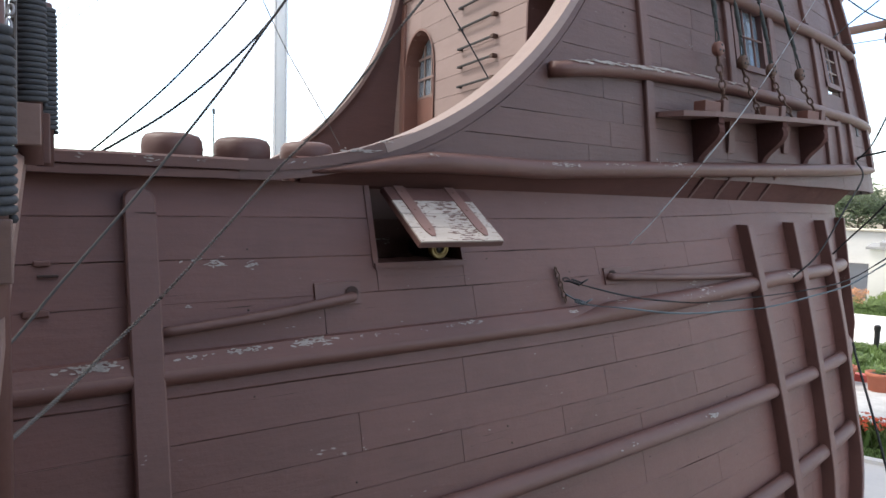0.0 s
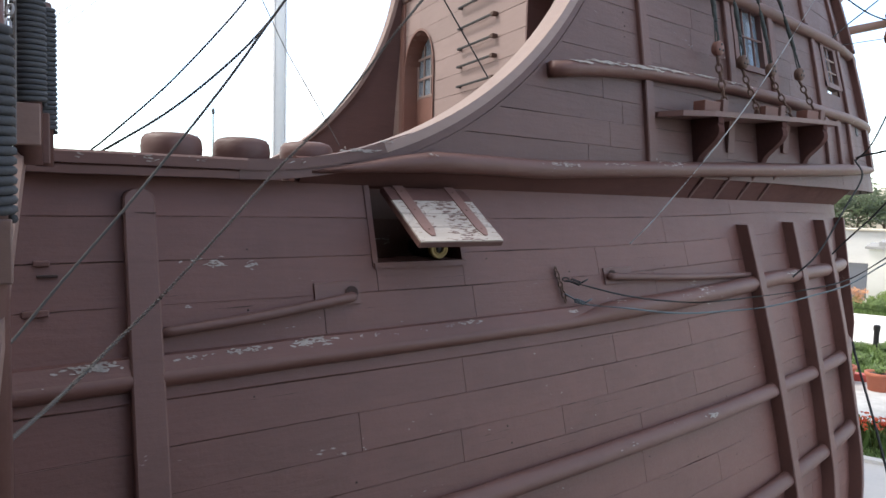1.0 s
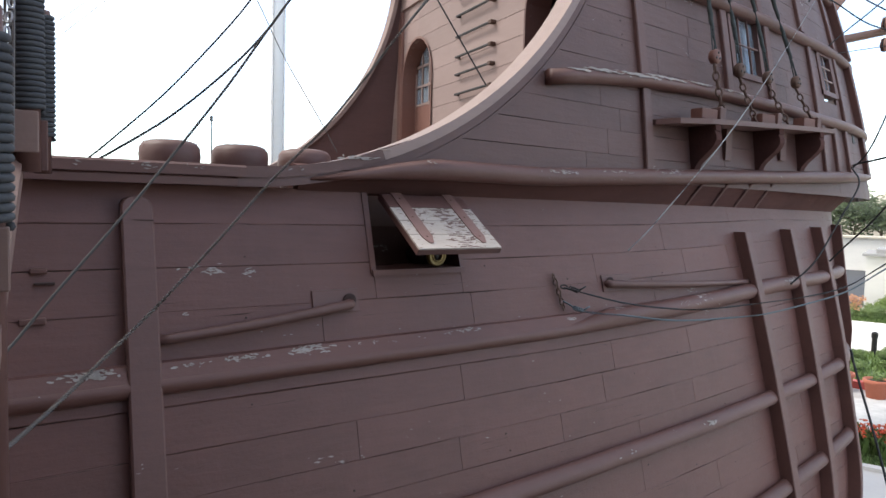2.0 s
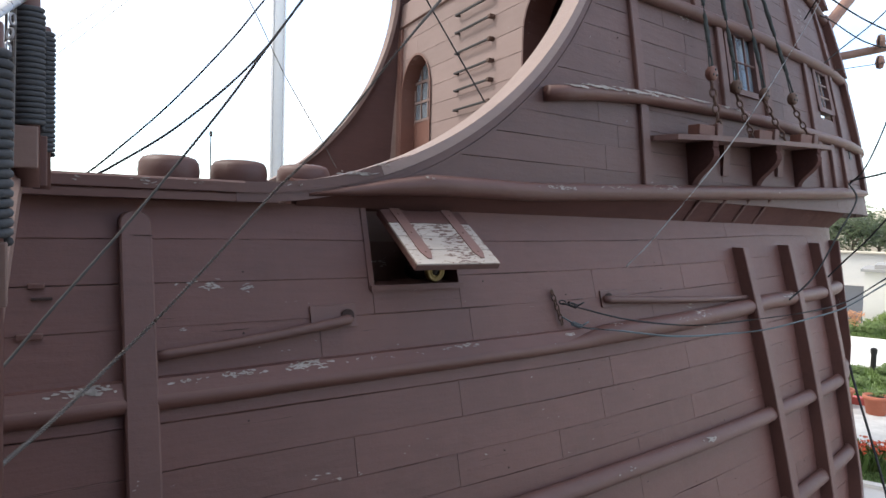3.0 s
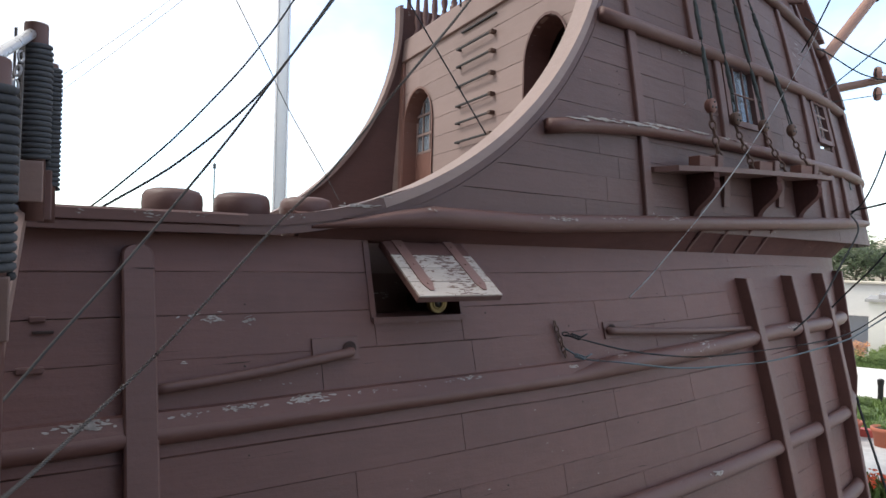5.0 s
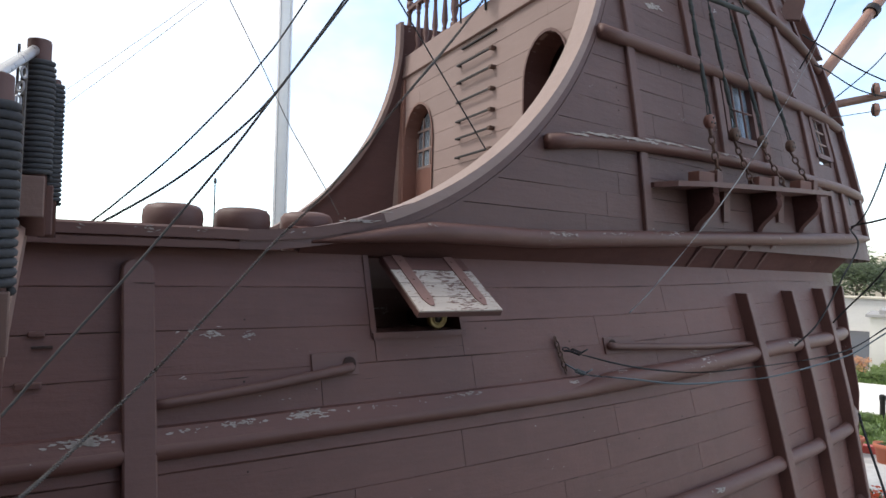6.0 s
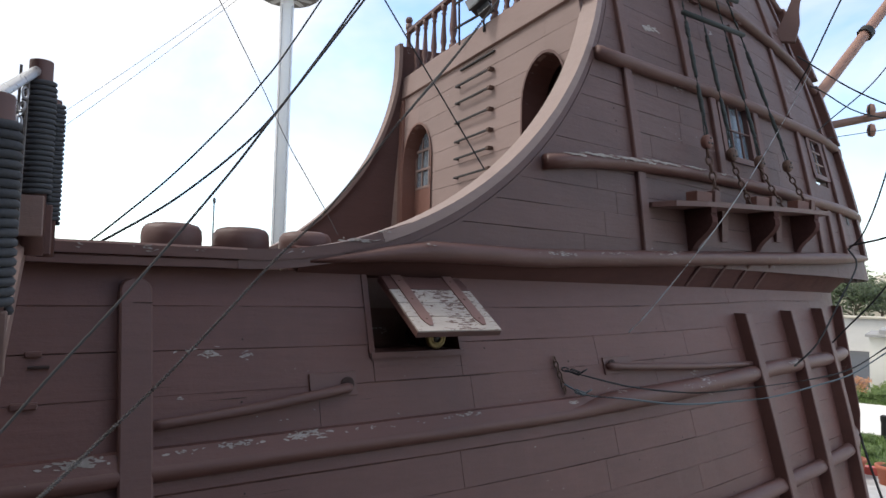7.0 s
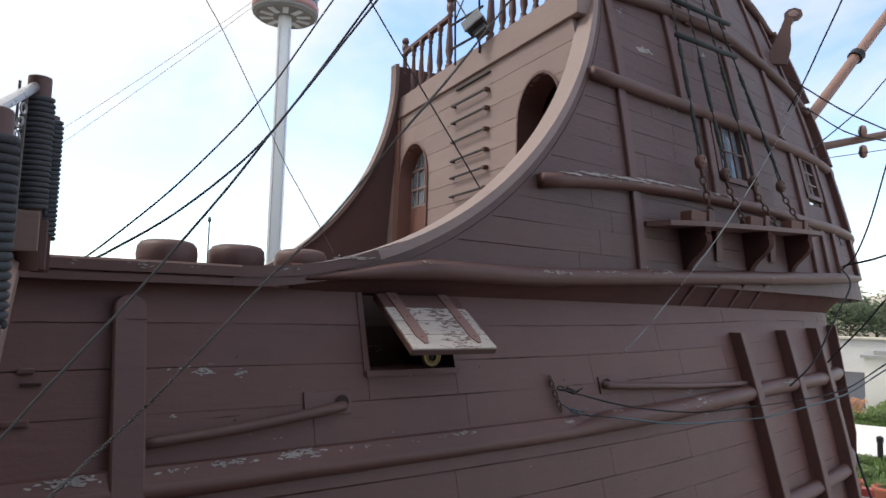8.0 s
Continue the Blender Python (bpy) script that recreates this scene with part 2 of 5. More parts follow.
def tube(points, radius, sides=8, twist=0.0, strands=0):
    """A tube along points; radius may be a function of the run 0..1; strands gives a laid rope."""
    pts = [Vector(q) for q in points]
    rows, run = [], 0.0
    side = None
    for i, p in enumerate(pts):
        d = (pts[min(i + 1, len(pts) - 1)] - pts[max(i - 1, 0)]).normalized()
        if side is None:
            side = d.orthogonal().normalized()
        side = (side - d * side.dot(d)).normalized()
        up = d.cross(side)
        if i:
            run += (p - pts[i - 1]).length
        r = radius(i / (len(pts) - 1)) if callable(radius) else radius
        row = []
        for k in range(sides):
            a = 2 * math.pi * k / sides
            rr = r * (1 + 0.08 * math.cos(strands * a)) if strands else r
            b = a + twist * run
            row.append(p + (side * math.cos(b) + up * math.sin(b)) * rr)
        rows.append(row)
    return rings(rows)


def lathe(profile, sides=20, m=Matrix()):
    """Turned solid from (radius, height) rows."""
    return rings([[m @ Vector((r * math.cos(2 * math.pi * k / sides), r * math.sin(2 * math.pi * k / sides), z)) for k in range(sides)] for r, z in profile])


def outline(points, axis, t0, t1, m=Matrix()):
    """A flat outline of (u, v) given thickness along the axis."""
    if axis == "x":
        rows = [[m @ Vector((t, u, v)) for u, v in points] for t in (t0, t1)]
    elif axis == "y":
        rows = [[m @ Vector((u, t, v)) for u, v in points] for t in (t0, t1)]
    else:
        rows = [[m @ Vector((u, v, t)) for u, v in points] for t in (t0, t1)]
    return rings(rows)


# ---- the lines of the ship ----
MID = 8.27  # centreline


def plan(x):
    """Half-breadth line of the hull at the height of the eye."""
    c = min(max(x, -4.0), 17.0)
    return 4.809 + 0.0612 * c + 0.0008 * c * c + 0.000425 * c ** 3 + 0.017 * max(0.0, c - 11.0) ** 3


def low_y(x, z):
    t = min(1.0, max(0.0, (x - 10.3) / 3.2))
    bow = min(1.0, max(0.0, (x - 10.0) / 1.8))
    return min(plan(x) + 0.20 * max(0.0, -1.8 - z) * bow * bow * (3 - 2 * bow) + 0.026 * max(0.0, x - 11.0) ** 3 + (0.33 * z + 0.015 * z * z) * (1 - 0.85 * t * t * (3 - 2 * t)) + 0.12 * max(0.0, -3.3 - z) ** 2, MID)


def up_y(x, z):
    flare = 0.42 * max(0.0, (x - 6.0) / 7.0) ** 2
    return min(plan(x) - 0.087 - flare + (0.10 + 0.09 * min(1.0, max(0.0, (x - 9.0) / 3.5))) * (z - 0.4) + 0.022 * (z - 0.4) ** 2, MID)


def bow_x(fy, z):
    """Where a side at height z meets the centreline."""
    lo, hi = 9.0, 17.0
    for _ in range(30):
        mid = (lo + hi) / 2
        lo, hi = (mid, hi) if fy(mid, z) < MID - 0.01 else (lo, mid)
    return lo


def mould_z(x):
    return 0.33 + 0.048 * max(0.0, x - 4.2)


def sweep(a):
    """The curve that rises from the waist rail to the forecastle."""
    return 1.3 + 4.65 * math.sin(a), 0.27 + 5.1 * (1 - math.cos(a)) + max(0.0, 0.163 * a * math.sin(2.5 * a))


def sweep_x(z):
    lo, hi = 0.0, 1.57
    for _ in range(30):
        mid = (lo + hi) / 2
        lo, hi = (mid, hi) if sweep(mid)[1] < z else (lo, mid)
    return sweep(lo)[0]


def far_sweep_x(z):
    k = z / 1.045
    return 1.045 * (sweep_x(k) + 0.50 - 0.19 * k + 0.27 * max(0.0, 1 - (k / 4.35) ** 3))


def wobble(x, k, size=0.006):
    return size * noise.noise(Vector((x * 1.7, k * 7.31, 0.5))) + size * 0.5 * noise.noise(Vector((x * 6.0, k * 3.7, 9.5)))


def plank(fy, x0, x1, z0, z1, proud=0.0, thick=0.03, seed=0, step=0.5, gap=0.004):
    """One strake between x0 and x1 (numbers or functions of height), lying on the surface fy."""
    f0 = x0 if callable(x0) else (lambda z: x0)
    f1 = x1 if callable(x1) else (lambda z: x1)
    g0 = z0 if callable(z0) else (lambda x: z0)
    g1 = z1 if callable(z1) else (lambda x: z1)
    zm = (g0(f0(0)) + g1(f0(0))) / 2 if not callable(x0) else (z0 + z1) / 2
    n = max(2, int((f1(zm) - f0(zm)) / step))
    rows = []
    lift = proud + 0.002 * math.sin(seed * 2.3)
    butt = max(gap, 0.0045) / 2
    for i in range(n + 1):
        row = []
        u = i / n
        xm = f0(zm) + (f1(zm) - f0(zm)) * u
        lo, hi = g0(xm) + gap / 2 + wobble(xm, seed), g1(xm) - gap / 2 + wobble(xm, seed + 1)
        for z, out in ((lo, -thick), (lo, -0.0025), (lo + 0.004, 0.0), (hi - 0.004, 0.0), (hi, -0.0025), (hi, -thick)):
            x = f0(z) + (f1(z) - f0(z)) * u
            x += (butt if i == 0 else -butt if i == n else 0.0)
            row.append(Vector((x, fy(x, z) - lift - out, z)))
        rows.append(row)
    return rings(rows)


def backing(fy, x0, x1, z0, z1, depth, nx=40, nz=6):
    """The plain skin behind the strakes."""
    f0 = x0 if callable(x0) else (lambda z: x0)
    f1 = x1 if callable(x1) else (lambda z: x1)
    verts, faces = [], []
    for j in range(nz + 1):
        z = z0 + (z1 - z0) * j / nz
        for i in range(nx + 1):
            x = f0(z) + (f1(z) - f0(z)) * i / nx
            verts.append(Vector((x, fy(x, z) + depth, z)))
    for j in range(nz):
        for i in range(nx):
            a = j * (nx + 1) + i
            faces.append((a, a + 1, a + nx + 2, a + nx + 1))
    return verts, faces


def roll(fy, x0, x1, fz, r, squash=1.0, sides=12, step=0.35, sink=0.25, taper0=0.0, taper1=0.0, ledge=0.0):
    """A rounded moulding that runs along the ship."""
    n = max(3, int((x1 - x0) / step))
    rows = []
    for i in range(n + 1):
        x = x0 + (x1 - x0) * i / n
        rr = r
        if taper0 and x - x0 < taper0:
            rr = r * (0.12 + 0.88 * (x - x0) / taper0)
        if taper1 and x1 - x < taper1:
            rr = r * (0.12 + 0.88 * (x1 - x) / taper1)
        z = fz(x)
        y = fy(x, z) - rr * squash * (1 - sink) + wobble(x, 3, 0.003)
        row = []
        for k in range(sides):
            a = 2 * math.pi * k / sides
            up = max(0.0, math.sin(a))
            row.append(Vector((x, y + rr * squash * math.cos(a) + ledge * up * rr, z + rr * math.sin(a) * (1 + ledge * up) + wobble(x, 8, 0.004))))
        rows.append(row)
    return rings(rows)


def upright(fy, x, width, z0, z1, proud, lean=0.0, n=14, round_top=False, depth=0.05):
    """A timber that follows the hull's section from z0 up to z1."""
    rows = []
    for i in range(n + 1):
        z = z0 + (z1 - z0) * i / n
        w = width / 2
        if round_top:
            z = z1 - (z1 - z0) * (1 - i / n) ** 2.5
            if z1 - z < 0.07:
                w += -0.07 + 0.07 * math.sqrt(max(0.0, 1 - ((0.07 - (z1 - z)) / 0.07) ** 2))
        c = x + lean * (z - z1)
        row = []
        for dx, out in ((-w, -depth), (-w, proud - 0.012), (-w + 0.012, proud), (w - 0.012, proud), (w, proud - 0.012), (w, -depth)):
            row.append(Vector((c + dx, fy(c + dx, z) - out, z)))
        rows.append(row)
    return rings(rows)


def flakes(fy, x, z, w, h, count, seed, proud=0.003, size=0.03):
    """Chips of old pale paint, scattered over a patch."""
    rnd = random.Random(seed)
    verts, faces = [], []
    for _ in range(count):
        cx, cz = x + rnd.gauss(0, w / 4), z + rnd.gauss(0, h / 4)
        a, b = size * rnd.uniform(0.3, 1.7), size * rnd.uniform(0.10, 0.36)
        tilt = rnd.uniform(-0.3, 0.3)
        k = rnd.randint(6, 9)
        loop = []
        for j in range(k):
            t = 2 * math.pi * j / k
            r = rnd.uniform(0.6, 1.15)
            du, dv = a * r * math.cos(t), b * r * math.sin(t)
            loop.append((cx + du * math.cos(tilt) - dv * math.sin(tilt), cz + du * math.sin(tilt) + dv * math.cos(tilt)))
        n = len(verts)
        for p, out in ((loop, proud), ([(cx + (u - cx) * 1.03, cz + (v - cz) * 1.03) for u, v in loop], -0.004)):
            verts += [Vector((u, fy(u, v) - out, v)) for u, v in p]
        faces.append(tuple(n + j for j in range(k)))
        faces += [(n + j, n + k + j, n + k + (j + 1) % k, n + (j + 1) % k) for j in range(k)]
    return verts, faces


# ---- ground and distance ----
OUT = Vector((0.92, 0.39, 0)).normalized()
ACROSS = Vector((-OUT.y, OUT.x, 0))
GZ = -4.8


def band(u0, u1, v0, v1, z0, z1):
    """A slab of the garden, by distance from the eye along the garden axis."""
    p = [OUT * u0 + ACROSS * v0, OUT * u1 + ACROSS * v0, OUT * u1 + ACROSS * v1, OUT * u0 + ACROSS * v1]
    return rings([[q + Vector((0, 0, z)) for q in p] for z in (z0, z1)])


def ground_sheet():
    n, r = 48, 2500.0
    verts = [Vector((0, 0, GZ))]
    faces = []
    for k, rad in enumerate((20.0, 120.0, 600.0, r)):
        verts += [Vector((rad * math.cos(2 * math.pi * j / n), rad * math.sin(2 * math.pi * j / n), GZ)) for j in range(n)]
    for j in range(n):
        faces.append((0, 1 + j, 1 + (j + 1) % n))
        for k in range(3):
            a, b = 1 + k * n, 1 + (k + 1) * n
            faces.append((a + j, b + j, b + (j + 1) % n, a + (j + 1) % n))
    return verts, faces


tagged(part("ground", ground_sheet(), M_GROUND), "dry sandy ground reaching to the horizon", "ground", kind="structure")
tagged(part("pavement", band(8.0, 15.0, -14, 14, GZ - 0.1, GZ + 0.05), M_CONCRETE), "pale concrete paving slab beside the ship", "pavement", kind="structure")
tagged(part("pavement", band(17.2, 22.3, -14, 14, GZ - 0.1, GZ + 0.02), M_COBBLE), "grey mottled stone paving with light stains", "pavement", kind="structure")
tagged(part("pavement", band(28.5, 36.5, -16, 16, GZ - 0.1, GZ + 0.12), M_CONCRETE), "sunlit pale concrete footpath", "pavement", kind="structure")
tagged(part("road", band(41.5, 74.0, -40, 60, GZ - 0.1, GZ + 0.03), M_ASPHALT), "grey asphalt road behind the garden", "road", kind="structure")
tagged(part("kerb", band(22.3, 22.6, -14, 14, GZ - 0.1, GZ + 0.22), M_REDKERB), "red painted kerb round the planting", "kerb", kind="structure")
tagged(part("kerb", band(15.0, 15.2, -14, 14, GZ - 0.1, GZ + 0.12), M_CONCRETE), "pale concrete kerb of the lawn", "kerb", kind="structure")
tagged(part("kerb", band(41.2, 41.5, -16, 40, GZ - 0.1, GZ + 0.15), M_WHITEWALL), "white painted road kerb", "kerb", kind="structure")


def tufts(u0, u1, v0, v1, count, height, seed, wide=0.05, base=GZ):
    rnd = random.Random(seed)
    verts, faces = [], []
    for _ in range(count):
        p = OUT * rnd.uniform(u0, u1) + ACROSS * rnd.uniform(v0, v1) + Vector((0, 0, base))
        a = rnd.uniform(0, math.pi)
        w, h = wide * rnd.uniform(0.5, 1.2), height * rnd.uniform(0.5, 1.2)
        d = Vector((math.cos(a), math.sin(a), 0)) * w
        t = Vector((rnd.gauss(0, 0.3), rnd.gauss(0, 0.3), 1)) * h
        n = len(verts)
        verts += [p - d, p + d, p + t + d * 0.3, p + t - d * 0.3]
        faces.append((n, n + 1, n + 2, n + 3))
    return verts, faces


tagged(part("lawn", join(band(15.2, 16.0, -12, 12, GZ - 0.1, GZ + 0.03), tufts(15.2, 16.0, -2, 6, 5000, 0.09, 1, 0.02)), M_GRASS), "strip of short green lawn grass", "grass", kind="stuff")
tagged(part("lawn", join(band(22.6, 28.5, -12, 12, GZ - 0.1, GZ + 0.03), tufts(22.6, 28.5, -2, 6, 9000, 0.16, 2, 0.03)), M_GRASS), "rough green grass with low plants", "grass", kind="stuff")
tagged(part("lawn", join(band(36.5, 41.2, -12, 12, GZ - 0.1, GZ + 0.03), tufts(36.5, 41.0, -2, 6, 6000, 0.2, 3, 0.04)), M_GRASS), "green verge before the white wall", "grass", kind="stuff")


def clump(center, size, count, leaf, seed, squash=0.8, flat=0.0):
    """Leaves on and inside a lumpy crown."""
    rnd = random.Random(seed)
    verts, faces = [], []
    lobes = [(Vector((rnd.gauss(0, 0.42), rnd.gauss(0, 0.42), rnd.uniform(-0.4, 0.5) * squash)) * size, size * rnd.uniform(0.3, 0.55)) for _ in range(11)]
    for _ in range(count):
        c, r = rnd.choice(lobes)
        d = Vector((rnd.gauss(0, 1), rnd.gauss(0, 1), rnd.gauss(0, 1))).normalized()
        p = Vector(center) + c + d * r * rnd.uniform(0.55, 1.08)
        u = Vector((rnd.gauss(0, 1), rnd.gauss(0, 1), rnd.gauss(0, 0.6))).normalized() * leaf * rnd.uniform(0.5, 1.2)
        w = u.orthogonal().normalized() * leaf * rnd.uniform(0.25, 0.5)
        n = len(verts)
        verts += [p - u, p + w, p + u, p - w]
        faces.append((n, n + 1, n + 2, n + 3))
    return verts, faces


def tree(base, height, spread, seed, label):
    rnd = random.Random(seed)
    t = thing("tree", label, "tree", "trees behind the road")
    t.location = base
    top = Vector((rnd.gauss(0, 0.3), rnd.gauss(0, 0.3), height * 0.55))
    part("trunk", join(tube(smooth_line([(0, 0, -0.1), top * 0.5 + Vector((0.15, 0.1, 0)), top]), lambda s: height * 0.035 * (1 - 0.6 * s), 9),
                       *[tube(smooth_line([top * k, top * k + Vector((math.cos(a), math.sin(a), 0.7)) * spread * 0.5]), lambda s: height * 0.014 * (1 - 0.7 * s), 6)
                         for k, a in ((0.6, 0.4), (0.7, 2.2), (0.8, 3.9), (0.95, 5.3), (1.0, 1.2))]), M_BARK, t, smooth=True)
    part("crown", clump((0, 0, height * 0.68), spread, 2600, spread * 0.07, seed, 0.75), M_LEAF, t)
    return t


for u, v, h, s in ((84, 5.5, 7.6, 3.2), (90, 1.0, 8.4, 3.6), (88, -4.5, 7.6, 3.4), (96, 8.5, 9.0, 4.2), (98, 3.5, 8.2, 3.6), (82, -9, 7.6, 3.6), (94, 14, 8.6, 4.2), (86, 11, 7.2, 3.2)):
    p = OUT * u + ACROSS * v
    tree((p.x, p.y, GZ), h, s, int(u * 7 + v), "broad leafy dark green tree across the road")

# ---- the ship ----
ship = thing("sailing_ship", "brown painted wooden sailing ship replica with raised forecastle", "ship")
SHIP = [ship]
ROWS_LOW = [0.13, -0.14, -0.43, -0.71, -1.02, -1.28, -1.56, -1.83, -2.08, -2.42, -2.72, -3.02, -3.32, -3.62, -3.95, -4.3, -4.78]
PORT = (2.38, 3.27)
sheer = lambda x: 0.0030 * max(0.0, min(x, 9.0) - 3.0) ** 2
hull = part("hull_side", join(backing(low_y, -3.5, PORT[0], -0.54, 0.13, 0.02, 16, 3), backing(low_y, PORT[1], 14.1, -0.54, 0.13, 0.02, 40, 3),
                              backing(low_y, -3.5, 14.1, -4.79, -0.54, 0.02, 60, 14)), M_SEAM, ship)
far_low = lambda x, z: 2 * MID - low_y(x, z)
far_up = lambda x, z: 2 * MID + 0.5 - up_y(x, z)
part("far_hull_side", backing(far_low, -3.5, 14.1, -4.79, 0.13, 0.0, 50, 14), M_HULL, ship, smooth=True)


def deck_plate(x0, x1, z0, z1, fy, inset):
    """A deck that keeps inside both sides."""
    n = 24
    rows = []
    for i in range(n + 1):
        x = x0 + (x1 - x0) * i / n
        y = min(fy(x, z0) + inset, MID - 0.01)
        rows.append([Vector((x, y, z0)), Vector((x, y, z1)), Vector((x, 2 * MID - y, z1)), Vector((x, 2 * MID - y, z0))])
    return rings(rows)


part("deck", deck_plate(-3.5, 13.9, -0.06, 0.0, low_y, 0.38), M_DECK, ship)
part("transom", box(-3.55, -3.5, 3.6, 11.8, -4.78, 0.2), M_HULL, ship)

# forecastle side: strakes clipped by the sweep, openings left for two windows
ROWS_UP = [0.36, 0.62, 0.88, 1.12, 1.36, 1.62, 1.90, 2.17, 2.43, 2.70, 3.00, 3.28, 3.56, 3.84, 4.12, 4.42, 4.74, 5.08, 5.42, 5.66, 5.88]
WINDOWS = ((8.02, 8.76, 1.90, 2.70), (11.08, 11.66, 2.06, 2.70))
edge_x = lambda z: sweep_x(z) + 0.03
up_end = lambda z: bow_x(up_y, z)
side_parts = []
for j in range(len(ROWS_UP) - 1):
    z0, z1 = ROWS_UP[j], ROWS_UP[j + 1]
    cuts = [w for w in WINDOWS if w[2] < z1 - 0.01 and w[3] > z0 + 0.01]
    start = edge_x
    for w in cuts:
        side_parts.append(backing(up_y, start, w[0], z0, z1, 0.02, 14, 1))
        start = w[1]
    side_parts.append(backing(up_y, start, up_end, z0, z1, 0.02, 24, 1))
castle = part("forecastle_side", join(*side_parts), M_SEAM, ship)
far_edge = lambda z: far_sweep_x(z) + 0.02
part("forecastle_far_side", join(backing(far_up, far_edge, up_end, 0.0, 4.545, 0.0, 40, 24), backing(far_up, far_edge, up_end, 0.0, 4.545, -0.06, 40, 24)), M_UPPER, ship, smooth=True)
# soffit coloured dark to stand for the moulding's shade
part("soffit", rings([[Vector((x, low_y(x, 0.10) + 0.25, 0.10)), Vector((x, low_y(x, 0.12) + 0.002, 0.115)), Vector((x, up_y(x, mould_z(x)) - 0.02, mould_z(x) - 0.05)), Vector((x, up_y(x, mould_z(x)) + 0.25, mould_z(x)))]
                      for x in [1.8 + 0.3 * i for i in range(44)]]), M_OVERHANG, ship, "matt red-brown overhang under the moulding, darkened for shade")
for x in (6.9, 7.5, 8.1, 8.7):
    part("soffit_batten", tube([(x, low_y(x, 0.12) - 0.01, 0.13), (x + 0.12, up_y(x, mould_z(x)) - 0.03, mould_z(x) - 0.055)], 0.022, 6), M_TRIM, ship)

# wales, mouldings and rails
wale2_z = lambda x: -2.40 + 0.020 * x + 0.0012 * max(0.0, x - 6.0) ** 2
wale_z = lambda x: -1.10 + 0.008 * x + 0.0060 * max(0.0, min(x, 8.5) - 4.2) ** 2
def full(x):
    """0 where the upper wale lies under a ledge, 1 where it is one full round."""
    t = min(1.0, max(0.0, (x - 4.4) / 0.7))
    return t * t * (3 - 2 * t)


wale_rows, ledge_rows = [], []
for i in range(86):
    x = -3.0 + 0.2 * i
    f = full(x)
    z, y = wale_z(x) + wobble(x, 31, 0.005), low_y(x, wale_z(x))
    r = 0.066 + 0.036 * f
    wale_rows.append([Vector((x, y - 0.035 + 1.15 * r * math.cos(a), z - 0.042 + 0.047 * f + r * math.sin(a))) for a in [2 * math.pi * k / 14 for k in range(14)]])
    if x < 5.0:
        ledge_rows.append([Vector((x, y + 0.02, z - 0.02)), Vector((x, y - 0.092 + 0.05 * f, z - 0.02)), Vector((x, y - 0.088 + 0.05 * f, z + 0.004)), Vector((x, y - 0.040 + 0.02 * f, z + 0.082)), Vector((x, y - 0.034 + 0.02 * f, z + 0.092)), Vector((x, y + 0.06, z + 0.096))])
part("wale", rings(wale_rows), M_WALE, ship, "red-brown rounded wale under a sloping ledge", True)
part("wale_ledge", rings(ledge_rows), M_HULL, ship, "sloping brown ledge with flaked paint")
part("wale_plank", plank(low_y, -3.0, 8.0, lambda x: -1.275 + sheer(x), lambda x: wale_z(x) - 0.09, 0.012, 0.03, 61, 0.3), M_HULL, ship)
part("wale", roll(low_y, -3.0, 14.0, wale2_z, 0.080, 1.05, ledge=0.2), M_TRIM, ship, smooth=True)
part("wale", roll(low_y, -3.0, 14.0, lambda x: -3.76 + 0.062 * x, 0.080, 1.05, ledge=0.2), M_TRIM, ship, smooth=True)
part("moulding", roll(up_y, 1.85, 14.7, lambda x: mould_z(x) - 0.13 * max(0.0, 1 - (x - 1.85) / 1.0), 0.088, 1.1, taper0=1.0, taper1=3.4), M_WALE, ship, "thick rounded moulding at the foot of the forecastle", True)
R1 = lambda x: 1.31 + 0.25 * (1 - math.exp(-(x - 4.4) / 1.4)) - 0.005 * max(0.0, x - 7.0)
R2 = lambda x: 2.72 + 0.012 * (x - 5.4)
R3 = lambda x: 4.12 + 0.14 * (x - 6.69) - 0.0265 * (x - 6.69) ** 2
RT = lambda x: 5.88 - 0.05 * max(0.0, x - 10.8)
part("rail_moulding", roll(up_y, 4.36, 14.6, R1, 0.080, 1.1, sink=0.45), M_WALE, ship, smooth=True)
part("rail_moulding", roll(up_y, 5.38, 14.3, R2, 0.080, 1.1, sink=0.45), M_TRIM, ship, smooth=True)
part("rail_moulding", roll(up_y, 6.10, 13.9, R3, 0.080, 1.1, sink=0.45), M_TRIM, ship, smooth=True)
part("rail_moulding", roll(up_y, 6.0, 13.2, RT, 0.07, 1.2), M_TRIM, ship, smooth=True)


def along_rail(x0, x1, y_out, y_in, z0, z1, f=plan, n=14):
    rows = []
    for i in range(n + 1):
        x = x0 + (x1 - x0) * i / n
        y = f(x)
        w = wobble(x, 21, 0.004)
        rows.append([Vector((x, y + y_out, z0 + w)), Vector((x, y + y_out, z1 - 0.015 + w)), Vector((x, y + y_out + 0.015, z1 + w)), Vector((x, y + y_in, z1 + w)), Vector((x, y + y_in, z0 + w))])
    return rings(rows)


part("rail_cap", along_rail(0.03, 1.36, -0.135, 0.16, 0.19, 0.27), M_TRIM, ship, "flat brown rail cap with worn edge")
part("rail_lip", along_rail(0.00, 1.36, -0.117, 0.15, 0.125, 0.19), M_TRIM, ship)
part("rail_cap", along_rail(-3.5, -0.12, -0.08, 0.24, 0.17, 0.26), M_TRIM, ship)


